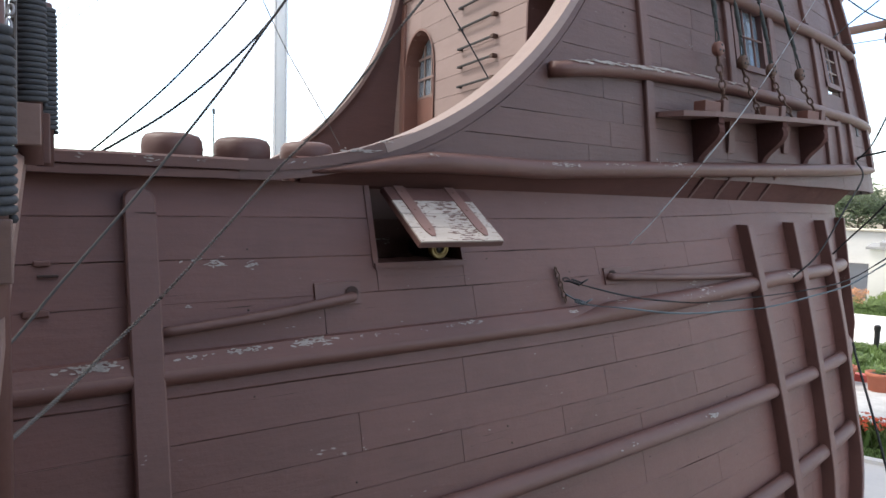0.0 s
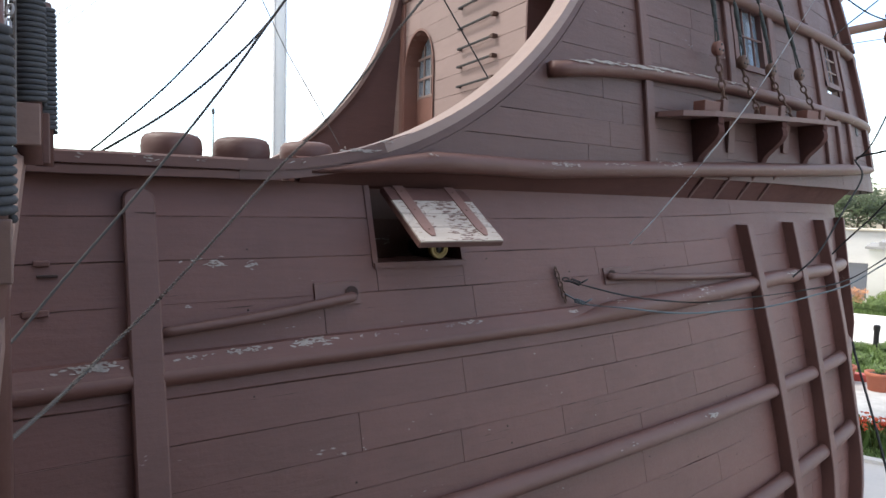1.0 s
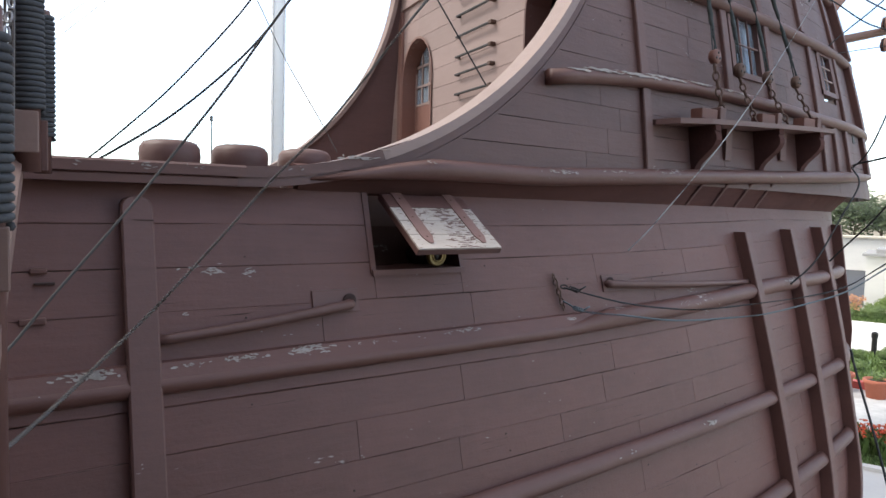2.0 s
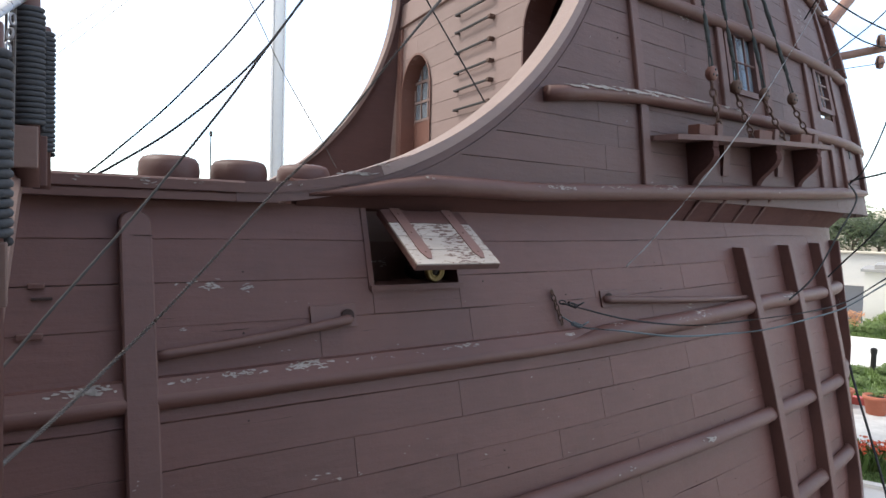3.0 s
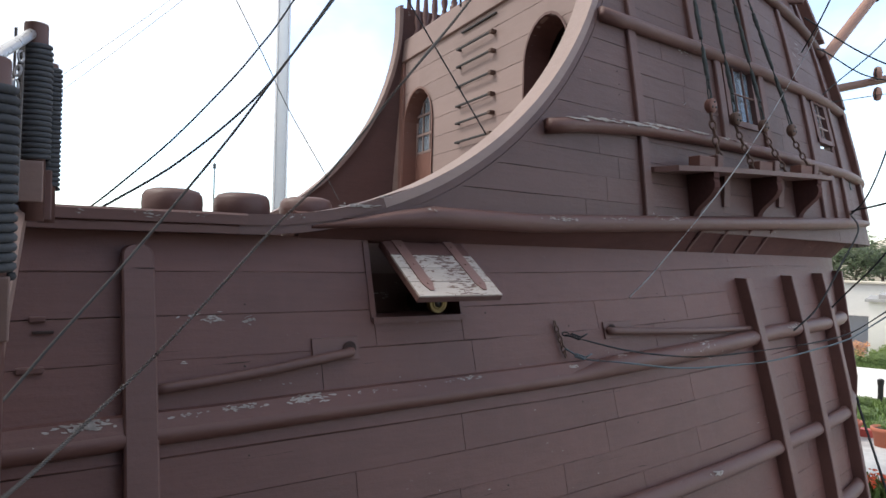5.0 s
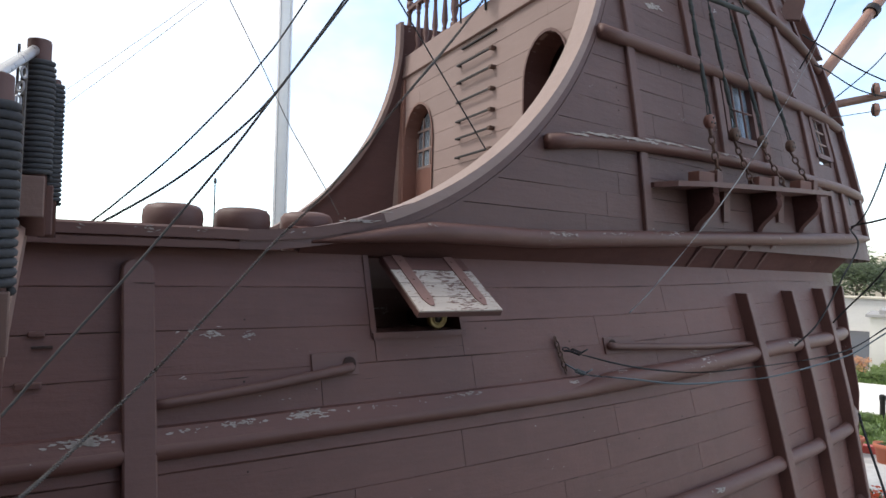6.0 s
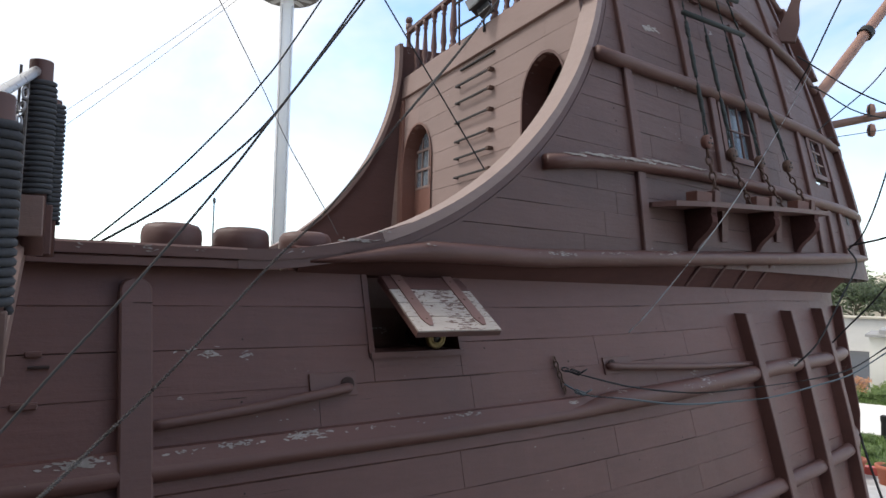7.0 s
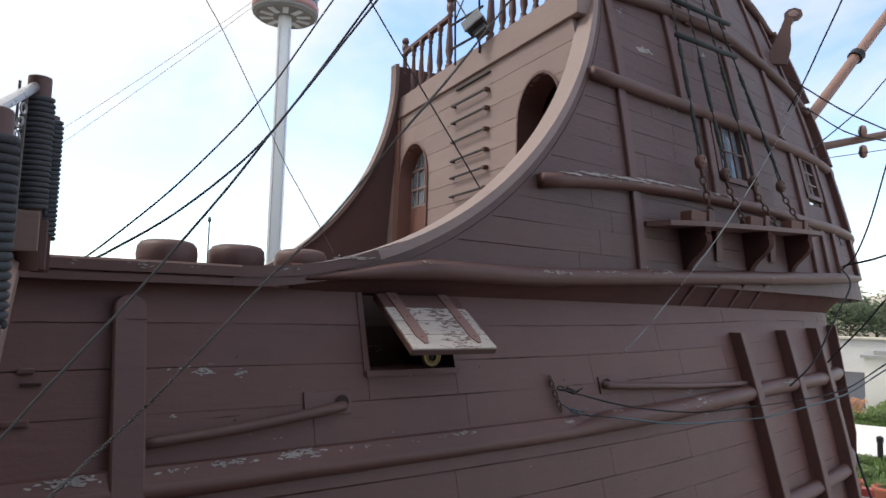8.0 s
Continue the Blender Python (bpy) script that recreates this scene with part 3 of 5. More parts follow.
def sweep_band(fy, sgn, out, inner, lift, thick, path):
    """A bent plank that caps the sweep; out and inner are its edges across the ship."""
    rows = []
    for i, (x, z) in enumerate(path):
        a, b = path[max(0, i - 1)], path[min(len(path) - 1, i + 1)]
        k = math.hypot(b[0] - a[0], b[1] - a[1])
        tx, tz = -(b[1] - a[1]) / k, (b[0] - a[0]) / k
        row = []
        for h, o in ((lift - thick, out), (lift, out), (lift, inner), (lift - thick, inner)):
            px, pz = x + tx * h, z + tz * h
            row.append(Vector((px, fy(px, pz) + sgn * o, pz)))
        rows.append(row)
    return rings(rows)


near_path = [sweep(1.40 * i / 44) for i in range(45)]
far_path = [(far_sweep_x(0.32 + 4.225 * i / 30), 0.32 + 4.225 * i / 30) for i in range(31)]
# upper run coloured paler than the foot, for the stronger light on it
for p0, p1, mat in ((0, 8, M_TRIM), (8, 44, M_EDGE)):
    part("sweep_cap", sweep_band(up_y, 1, -0.022, 0.27, 0.0, 0.08, near_path[p0:p1 + 1]), mat, ship, "broad worn cap plank bent along the sweep, upper run paled for light")
part("sweep_band", sweep_band(up_y, 1, -0.010, 0.10, -0.08, 0.065, near_path), M_UPPER, ship)
part("sweep_bead", sweep_band(up_y, 1, -0.010, 0.02, -0.155, 0.03, near_path[7:]), M_UPPER, ship)
part("sweep_cap", sweep_band(far_up, -1, -0.03, 0.16, 0.0, 0.07, far_path), M_EDGE, ship)

# aft wall of the forecastle with two arched openings
WX = 5.72
DOORS = ((9.92, 11.10, 0.02, 2.97), (6.16, 7.09, 0.02, 3.09))
SKEW = 0.095  # the wall stands slightly askew to the keel


def askew(y):
    return SKEW * (y - 7.6)


def wall_part(name, geo, material, parent=None, label="", smooth=False):
    """A part of the aft wall, set along its skewed line."""
    return part(name, ([Vector((v[0] + askew(v[1]), v[1], v[2])) for v in geo[0]], geo[1]), material, parent, label, smooth)


def arch_points(y0, y1, z0, top, n=10, grow=0.0):
    r = (y1 - y0) / 2
    c, zc = (y0 + y1) / 2, top - r * 1.15
    pts = [(y1 + grow, z0)]
    pts += [(c + (r + grow) * math.cos(math.pi * k / n), zc + (r * 1.15 + grow) * math.sin(math.pi * k / n)) for k in range(n + 1)]
    return pts + [(y0 - grow, z0)]


def wall_line(y, z):
    """Where an arch cuts a board at height z: the span to leave open."""
    for y0, y1, z0, top in DOORS:
        r = (y1 - y0) / 2
        zc = top - r * 1.15
        if z < zc:
            s = r
        elif z < top:
            s = r * math.sqrt(1 - ((z - zc) / (r * 1.15)) ** 2)
        else:
            continue
        c = (y0 + y1) / 2
        if abs(y - c) < s:
            return c - s, c + s
    return None


def spans(z):
    """Solid stretches of the aft wall at height z."""
    out, y = [], max(up_y(WX, z), low_y(WX, min(z, 0.12))) + 0.23
    for y0, y1, z0, top in sorted(DOORS, key=lambda d: d[0]):
        hole = wall_line((y0 + y1) / 2, z)
        if hole:
            out.append((y, hole[0]))
            y = hole[1]
        else:
            out.append((y, (y0 + y1) / 2))
            y = (y0 + y1) / 2
    return out + [(y, far_up(WX, z) - 0.06)]


aft = wall_part("aft_wall", box(WX + 0.06, WX + 0.08, 7.13, 9.88, 0.0, 3.6), M_SEAM, ship)
HEIGHTS = [0.02, 0.37, 0.73, 1.08, 1.40, 1.70, 2.01, 2.33, 2.65, 2.98, 3.32, 3.62]
for j in range(len(HEIGHTS) - 1):
    for k in range(3):
        slices = 6
        zs = [HEIGHTS[j] + 0.003 + (HEIGHTS[j + 1] - HEIGHTS[j] - 0.006) * i / slices for i in range(slices + 1)]
        rows = []
        for z in zs:
            y0, y1 = spans(z)[k]
            w = wobble(y0 + z, j, 0.002)
            rows.append([Vector((WX + 0.06, y0, z)), Vector((WX + w, y0 + 0.001, z)), Vector((WX + w, y1 - 0.001, z)), Vector((WX + 0.06, y1, z))])
        wall_part("plank", rings(rows), M_WALL, aft)
for n_door, (y0, y1, z0, top) in enumerate(DOORS):
    outer, inner = arch_points(y0, y1, z0, top, 12, 0.035), arch_points(y0, y1, z0, top, 12, 0.0)
    ring = rings([[Vector((x, u, v)) for u, v in p] for x, p in ((WX - 0.03, outer), (WX - 0.03, inner), (WX + 0.38, inner), (WX + 0.38, outer))], caps=False)
    wall_part("door_frame", ring, M_JAMB if n_door == 0 else M_TRIM, ship, "red-brown arched door frame" if n_door == 0 else "brown arched opening")
wall_part("cabin_lining", join(box(6.5, 6.52, 6.2, 9.3, 0.0, 3.6), box(6.2, 6.22, 9.3, 10.6, 0.0, 3.6), deck_plate(5.85, 13.0, 3.6, 3.62, up_y, 0.2)), M_INSIDE, ship)

wall_part("corner_post", box(WX - 0.05, WX + 0.10, 11.13, 11.29, 0.0, 3.58, 0.01), M_JAMB, ship, "red-brown corner post of the wall")

# the glazed door in the far arch
y0, y1, z0, top = DOORS[0]
door = wall_part("cabin_door", box(WX + 0.24, WX + 0.28, y0, y1, 0.02, 1.87), M_JAMB, ship, "red-brown cabin door with small arched panes")
wall_part("door_leaf_backing", outline(arch_points(y0, y1, 1.87, top, 12, 0), "x", WX + 0.30, WX + 0.31), M_INSIDE, door)
wall_part("pane", outline(arch_points(y0 + 0.03, y1 - 0.03, 1.87, top - 0.03, 12, 0), "x", WX + 0.262, WX + 0.268), M_GLASS, door)
for yy in (y0 + 0.03, y0 + 0.30, y0 + 0.57, y0 + 0.86, y1 - 0.06):
    wall_part("glazing_bar", box(WX + 0.235, WX + 0.262, yy, yy + 0.035, 1.85, top - (0.50 if yy in (y0 + 0.03, y1 - 0.06) else 0.06 if yy == y0 + 0.57 else 0.16)), M_EDGE, door)
for zz in (1.87, 2.20, 2.56):
    wall_part("glazing_bar", box(WX + 0.232, WX + 0.259, y0 + 0.03, y1 - 0.03, zz, zz + 0.04), M_EDGE, door)

# ladder rungs on the wall
for i, zz in enumerate((3.5, 3.245, 2.97, 2.655, 2.35, 2.08, 1.78)):
    if i == 0:
        wall_part("grab_slot", box(WX - 0.035, WX, 7.86, 8.90, 3.50, 3.52), M_BLACK, ship)
        continue
    rung = wall_part("rung", join(box(WX - 0.085, WX - 0.055, 7.90, 8.96, zz - 0.016, zz + 0.014, 0.006), box(WX - 0.07, WX, 8.92, 8.96, zz - 0.014, zz + 0.012)), M_BLACK, ship, "black iron ladder rung")
    wall_part("rung_plate", box(WX - 0.092, WX, 7.87, 7.95, zz - 0.026, zz + 0.026, 0.008), M_IRON, rung)


# beam and balustrade above the wall
wall_part("head_beam", box(WX - 0.05, WX + 0.22, 5.80, 11.30, 3.60, 3.99, 0.012), M_WALL, ship, "heavy pinkish brown head beam")
wall_part("poop_deck", deck_plate(WX + 0.22, 13.0, 3.85, 3.95, up_y, 0.06), M_DECK, ship)


def baluster_profile(h, r):
    return [(r * a, h * b) for a, b in ((1.0, 0.0), (1.0, 0.10), (0.6, 0.12), (0.85, 0.15), (0.55, 0.19), (0.95, 0.30), (0.9, 0.36), (0.62, 0.62), (0.5, 0.80), (0.85, 0.83), (0.5, 0.86), (0.9, 0.91), (0.9, 1.0))]


for yy in (10.86, 10.51, 10.14, 9.76, 7.72, 7.45, 7.16, 6.87, 6.57):
    wall_part("baluster", lathe(baluster_profile(0.95, 0.062), 12, Matrix.Translation((WX + 0.10, yy, 3.99))), M_TRIM, ship, smooth=True)
for yy, h in ((11.27, 1.12), (9.40, 1.2), (8.05, 1.2)):
    wall_part("newel_post", join(lathe(baluster_profile(h, 0.075), 14, Matrix.Translation((WX + 0.10, yy, 3.99))),
                            lathe([(0.02, 0), (0.06, 0.03), (0.075, 0.08), (0.055, 0.13), (0.01, 0.15)], 14, Matrix.Translation((WX + 0.10, yy, 3.99 + h)))), M_TRIM, ship, smooth=True)
wall_part("handrail", box(WX + 0.05, WX + 0.15, 9.40, 11.27, 4.92, 5.00, 0.015), M_TRIM, ship)
wall_part("handrail", box(WX + 0.05, WX + 0.15, 6.3, 8.05, 4.92, 5.00, 0.015), M_TRIM, ship)

# timbers on the hull
for x, w, z0, z1, proud, lean, top in ((0.655, 0.195, -4.7, 0.035, 0.10, 0.0, True), (8.02, 0.17, -4.7, -0.20, 0.17, 0.015, False), (9.46, 0.17, -4.7, -0.17, 0.17, 0.10, False),
                                       (10.76, 0.17, -4.7, -0.14, 0.17, 0.14, False), (12.08, 0.17, -4.7, -0.10, 0.17, 0.15, False)):
    part("rider", upright(low_y, x, w, z0, z1, proud, lean, 24, top), M_TRIM, ship, "heavy vertical timber rider on the hull")
part("scarf_joint", box(0.56, 0.75, low_y(0.65, -0.1) - 0.106, low_y(0.65, -0.1) - 0.05, -0.118, -0.112), M_SEAM, ship)
for x, z0, z1 in ((5.94, 0.46, 1.40), (5.93, 1.52, 2.68), (6.0, 2.80, 4.02), (7.80, 1.62, 2.70), (8.98, 1.62, 2.78), (10.63, 1.62, 2.85), (11.90, 1.60, 2.90),
                  (7.33, 2.78, 4.10), (8.86, 2.86, 4.06), (10.48, 2.92, 4.16), (12.15, 2.95, 4.20), (10.70, 0.72, 1.48), (11.22, 0.76, 1.48), (11.76, 0.78, 1.46),
                  (10.85, 4.32, 5.84), (9.2, 4.20, 5.84), (7.9, 4.14, 5.84), (6.3, 4.2, 5.84), (12.0, 4.4, 5.82)):
    part("frame_timber", upright(up_y, x, 0.15, z0, z1, 0.055, 0.0, 8), M_TRIM, ship)

for x, z0, z1, w, proud in ((13.0, 0.80, 1.50, 0.34, 0.08), (13.0, 1.62, 2.80, 0.34, 0.12), (13.0, 2.92, 4.10, 0.34, 0.16), (12.9, 4.25, 5.80, 0.34, 0.20)):
    part("stem_timber", upright(up_y, x, w, z0, z1, proud, 0.0, 8), M_TRIM, ship, "broad timber where the side turns into the bow")

part("hawse_port", upright(up_y, 12.32, 0.16, 1.31, 1.53, 0.012, 0.0, 2), M_BLACK, ship, "small dark hawse opening")

# gun port with its open lid
px0, px1 = PORT
pz0, pz1 = -0.525, 0.12
py = lambda x, z: low_y(x, z)
part("port_frame", join(
    rings([[Vector((x, py(x, z) + d, z)) for z, d in ((pz0, -0.012), (pz1, -0.012), (pz1, 0.34), (pz0, 0.34))] for x in (px0 - 0.03, px0 + 0.02)]),
    rings([[Vector((x, py(x, z) + d, z)) for z, d in ((pz0, -0.006), (pz1, -0.006), (pz1, 0.34), (pz0, 0.34))] for x in (px1 - 0.03, px1)]),
    rings([[Vector((x, py(x, z) + d, z)) for z, d in ((pz0 - 0.01, -0.03), (pz0 + 0.035, -0.03), (pz0 + 0.035, 0.34), (pz0 - 0.01, 0.34))] for x in (px0 - 0.02, px1)])), M_HULL, ship)
part("gun_room", join(box(0.5, 5.0, 4.95, 7.6, -1.08, -1.02), box(0.5, 0.52, 5.0, 7.6, -1.05, -0.06), box(5.0, 5.02, 5.35, 7.6, -1.05, -0.06), box(0.5, 5.0, 7.6, 7.62, -1.05, -0.06)), M_INSIDE, ship)
# added panel set close, to catch light so the port reads less black
part("gun_screen", box(1.6, 4.2, 5.46, 5.50, -1.02, -0.06), M_UPPER, ship)
# added dark board that blocks daylight leaking in behind the port
part("port_header", box(px0 - 0.02, px1 + 0.02, low_y(2.9, 0.0) + 0.30, low_y(2.9, 0.0) + 0.34, -0.16, 0.16), M_INSIDE, ship)
lid = part("port_lid", box(-0.41, 0.41, -0.725, 0.0, -0.035, 0.012, 0.004), M_TRIM, ship, "open gun port lid with flaking white paint and iron straps")
slope = math.atan2(0.42, 0.59)
lid.matrix_local = Matrix.LocRotScale((2.905, low_y(2.9, 0.10) - 0.035, 0.10), Euler((slope, 0, radians(4.0))), None)
for i in range(4):
    part("board", box(-0.407, 0.407, -0.722 + 0.178 * i, -0.722 + 0.178 * i + 0.173, 0.012, 0.026, 0.004), M_TRIM if i == 3 else M_LID, lid, "brown board by the hinges" if i == 3 else "flaking white board")
for xx in (-0.26, 0.26):
    strap = part("strap", outline([(xx - 0.050, 0.0), (xx + 0.050, 0.0), (xx + 0.050, -0.58), (xx + 0.018, -0.66), (xx - 0.018, -0.66), (xx - 0.050, -0.58)], "z", 0.026, 0.034), M_STRAP, lid, "red-brown iron strap")
    for yy in (-0.08, -0.33, -0.58):
        part("rivet", lathe([(0.011, 0.034), (0.009, 0.039), (0.002, 0.041)], 8, Matrix.Translation((xx, yy, 0))), M_STRAP, strap)
for xx in (2.64, 3.17):
    part("hinge", join(box(xx - 0.09, xx + 0.09, low_y(xx, 0.1) - 0.055, low_y(xx, 0.1), 0.085, 0.115, 0.006), box(xx - 0.035, xx + 0.035, low_y(xx, 0.1) - 0.05, low_y(xx, 0.1) - 0.01, 0.05, 0.09)), M_STRAP, ship)

cannon = thing("cannon", "old brass-mouthed cannon standing inside the gun port", "cannon")
cm = Matrix.Translation((3.02, 4.885, -0.395)) @ Matrix.Scale(0.86, 4) @ pose(0, 0, 0, 90, 0, 0)
part("barrel", lathe([(0.088, -0.06), (0.104, -0.05), (0.108, -0.02), (0.098, 0.0), (0.085, 0.004), (0.078, -0.004), (0.060, -0.004), (0.055, 0.004), (0.046, 0.004), (0.044, -0.01)], 28, cm), M_BRASS, cannon, "dull brass muzzle ring", True)
part("barrel_body", lathe([(0.043, -0.008), (0.043, -0.03), (0.10, -0.055), (0.09, -0.12), (0.11, -0.45), (0.06, -0.5)], 24, cm), M_BLACK, cannon, smooth=True)
part("carriage", box(2.85, 3.15, 5.02, 5.42, -1.02, -0.50, 0.02), M_TRIM, cannon)

# chafing rods and their plates
for x0, x1, z0, z1, rx0, rz0, rx1, rz1, hole in ((1.83, 2.21, -0.79, -0.62, 0.74, -0.87, 2.07, -0.735, 2.13), (5.04, 5.50, -0.80, -0.63, 7.92, -0.83, 5.20, -0.72, 5.15)):
    part("rod_plate", plank(low_y, x0, x1, z0, z1, 0.018, 0.03, 5, 0.2), M_TRIM, ship)
    mid = (rx0 + rx1) / 2
    pts = smooth_line([(rx0, low_y(rx0, rz0) - 0.05, rz0), (mid, low_y(mid, (rz0 + rz1) / 2) - 0.075, (rz0 + rz1) / 2 - 0.01), (rx1, low_y(rx1, rz1) - 0.06, rz1), (rx1 + (0.03 if rx1 > rx0 else -0.03), low_y(rx1, rz1) + 0.0, rz1)], 8)
    part("rod", tube(pts, lambda s: 0.033 + 0.006 * s, 12), M_TRIM, ship, "round wooden rod let into a plate", True)
    part("rod_hole", lathe([(0.055, 0.0), (0.05, 0.006)], 18, Matrix.Translation((hole, low_y(hole, -0.71) - 0.022, -0.705)) @ pose(0, 0, 0, 90)), M_SEAM, ship)

# bollards behind the rail
for x in (0.99, 1.52, 2.06):
    b = thing("bollard", "squat round brown bollard standing on the deck", "bollard", "deck bollards")
    b.location = (x, 5.50, 0.0)
    part("drum", lathe([(0.19, 0.0), (0.20, 0.02), (0.20, 0.24), (0.215, 0.27), (0.222, 0.36), (0.215, 0.42), (0.19, 0.455), (0.14, 0.47), (0.02, 0.475)], 32), M_TRIM, b, smooth=True)

# channel shelf with chocks, brackets, deadeyes and shrouds
shelf_z = lambda x: 1.03 + 0.06 * (x - 6.0)
channel = part("channel", rings([[Vector((x, up_y(x, shelf_z(x)) + 0.02, shelf_z(x) - 0.03)), Vector((x, up_y(x, shelf_z(x)) - w, shelf_z(x) - 0.03)), Vector((x, up_y(x, shelf_z(x)) - w, shelf_z(x) + 0.03)), Vector((x, up_y(x, shelf_z(x)) + 0.02, shelf_z(x) + 0.03))]
                                for x, w in ((6.06, 0.06), (6.2, 0.30), (6.7, 0.40), (7.6, 0.42), (8.6, 0.42), (9.4, 0.42), (10.2, 0.40), (10.3, 0.30))]), M_TRIM, ship, "brown plank channel shelf on carved brackets")


def bracket(x, width):
    zt = shelf_z(x) - 0.03
    yb = up_y(x, zt)
    zb = mould_z(x) - 0.02
    pts = [(yb - 0.38, zt), (yb - 0.38, zt - 0.07)]
    for k in range(11):
        t = k / 10
        pts.append((yb - 0.36 + 0.30 * (3 * t * t - 2 * t ** 3) + 0.05 * math.sin(math.pi * 2 * t) * -1, zt - 0.07 - (zt - zb - 0.07) * t))
    pts = [(u - 0.09 * min(1.0, max(0.0, (zt - v) / (zt - zb))), v) for u, v in pts] + [(yb + 0.03, zb), (yb + 0.03, zt)]
    return outline(pts, "x", x - width / 2, x + width / 2)


# brackets take the same darkened paint for the shade below the shelf
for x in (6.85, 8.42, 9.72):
    part("bracket", bracket(x, 0.10), M_OVERHANG, channel, "carved bracket, darkened for shade")
for x in (7.62, 9.1):
    zt = shelf_z(x)
    part("hanging_strut", box(x - 0.06, x + 0.06, up_y(x, 0.9) - 0.06, up_y(x, 0.9) + 0.02, zt - 0.42, zt - 0.03), M_TRIM, channel)
for x in (6.75, 8.15, 9.35):
    part("chock", box(x - 0.16, x + 0.12, up_y(x, 1.2) - 0.36, up_y(x, 1.2) - 0.2, shelf_z(x) + 0.03, shelf_z(x) + 0.15, 0.008), M_RUSTRED, channel, "red oxide wooden chock")
    part("chock", box(x + 0.14, x + 0.24, up_y(x, 1.2) - 0.38, up_y(x, 1.2) - 0.14, shelf_z(x) + 0.03, shelf_z(x) + 0.18, 0.008), M_TRIM, channel)


def chain_link(center, along, size, turn):
    a = along.normalized()
    s = a.orthogonal().normalized()
    s = (Matrix.Rotation(turn, 3, a) @ s)
    pts = [center + a * size * math.cos(t) * 0.95 + s * size * 0.55 * math.sin(t) for t in [2 * math.pi * k / 12 for k in range(13)]]
    return tube(pts, size * 0.2, 6)


TOPS = ((7.22, 3.73), (7.68, 3.68), (8.24, 3.71), (8.73, 3.68))
for i, (x, z, fx) in enumerate(((7.20, 1.93, 7.15), (7.78, 1.85, 7.95), (8.53, 1.86, 8.85), (9.43, 1.93, 9.75))):
    y = up_y(x, z) - 0.20
    eyeblock = thing("deadeye", "round rusty brown deadeye with three holes", "deadeye", "deadeyes of the shrouds")
    m = Matrix.Translation((x, y, z)) @ pose(0, 0, 0, 90, 0, 8)
    part("block", lathe([(0.02, -0.05), (0.075, -0.045), (0.092, -0.02), (0.085, 0.0), (0.092, 0.02), (0.075, 0.045), (0.02, 0.05)], 20, m), M_IRON if i else M_RUSTRED, eyeblock, smooth=True)
    for a in (90, 210, 330):
        part("lanyard_hole", lathe([(0.016, 0.046), (0.014, 0.056)], 8, m @ Matrix.Translation((0.042 * math.cos(radians(a)), 0.042 * math.sin(radians(a)), 0))), M_BLACK, eyeblock)
    foot = Vector((fx, up_y(fx, 1.3) - 0.30, shelf_z(fx) + 0.03))
    top = Vector((x, y, z - 0.09))
    n = 7
    for k in range(n):
        part("chain_link", chain_link(top + (foot - top) * ((k + 0.5) / n), foot - top, (foot - top).length / n * 0.62, 1.57 * (k % 2)), M_IRON, eyeblock)
    hx, hz = TOPS[i]
    rise = (hz + 2.2 - z) / (hz - z)
    head = Vector((x + (hx - x) * rise, y + (up_y(hx, hz) - 0.2 - y) * rise, hz + 2.2))
    base = Vector((x, y, z + 0.09))
    shroud = thing("shroud", "dark tarred shroud rope served with thick lashing", "rope", "shrouds of the foremast")
    part("rope", tube([base + (head - base) * (k / 24) for k in range(25)], 0.017, 8, 60.0, 3), M_TAR, shroud)
    for s0, s1 in ((0.06, 0.17), (0.20, 0.33), (0.34, 0.40)):
        part("lashing", tube([base + (head - base) * (s0 + (s1 - s0) * k / 24) + Vector((0.005 * math.sin(0.7 * k), 0, 0)) for k in range(25)], lambda s: 0.030 - 0.016 * abs(s - 0.5) + 0.002 * math.sin(90 * s), 8), M_TAR, shroud, smooth=True)
    part("lanyard", join(*[tube([base + Vector((o, 0, -0.05)), base + (head - base) * 0.10 + Vector((o * 0.3, 0, 0))], 0.008, 6) for o in (-0.04, 0.04)]), M_TAR, shroud)
for zz, xa, xb in ((3.68, 7.14, 8.76), (4.26, 7.30, 8.85)):
    part("sheer_batten", tube([(xa, up_y(xa, zz) - 0.24, zz), (xb, up_y(xb, zz + 0.15) - 0.24, zz + 0.13)], 0.035, 8), M_TAR, ship, "dark batten lashed across the shrouds", True)

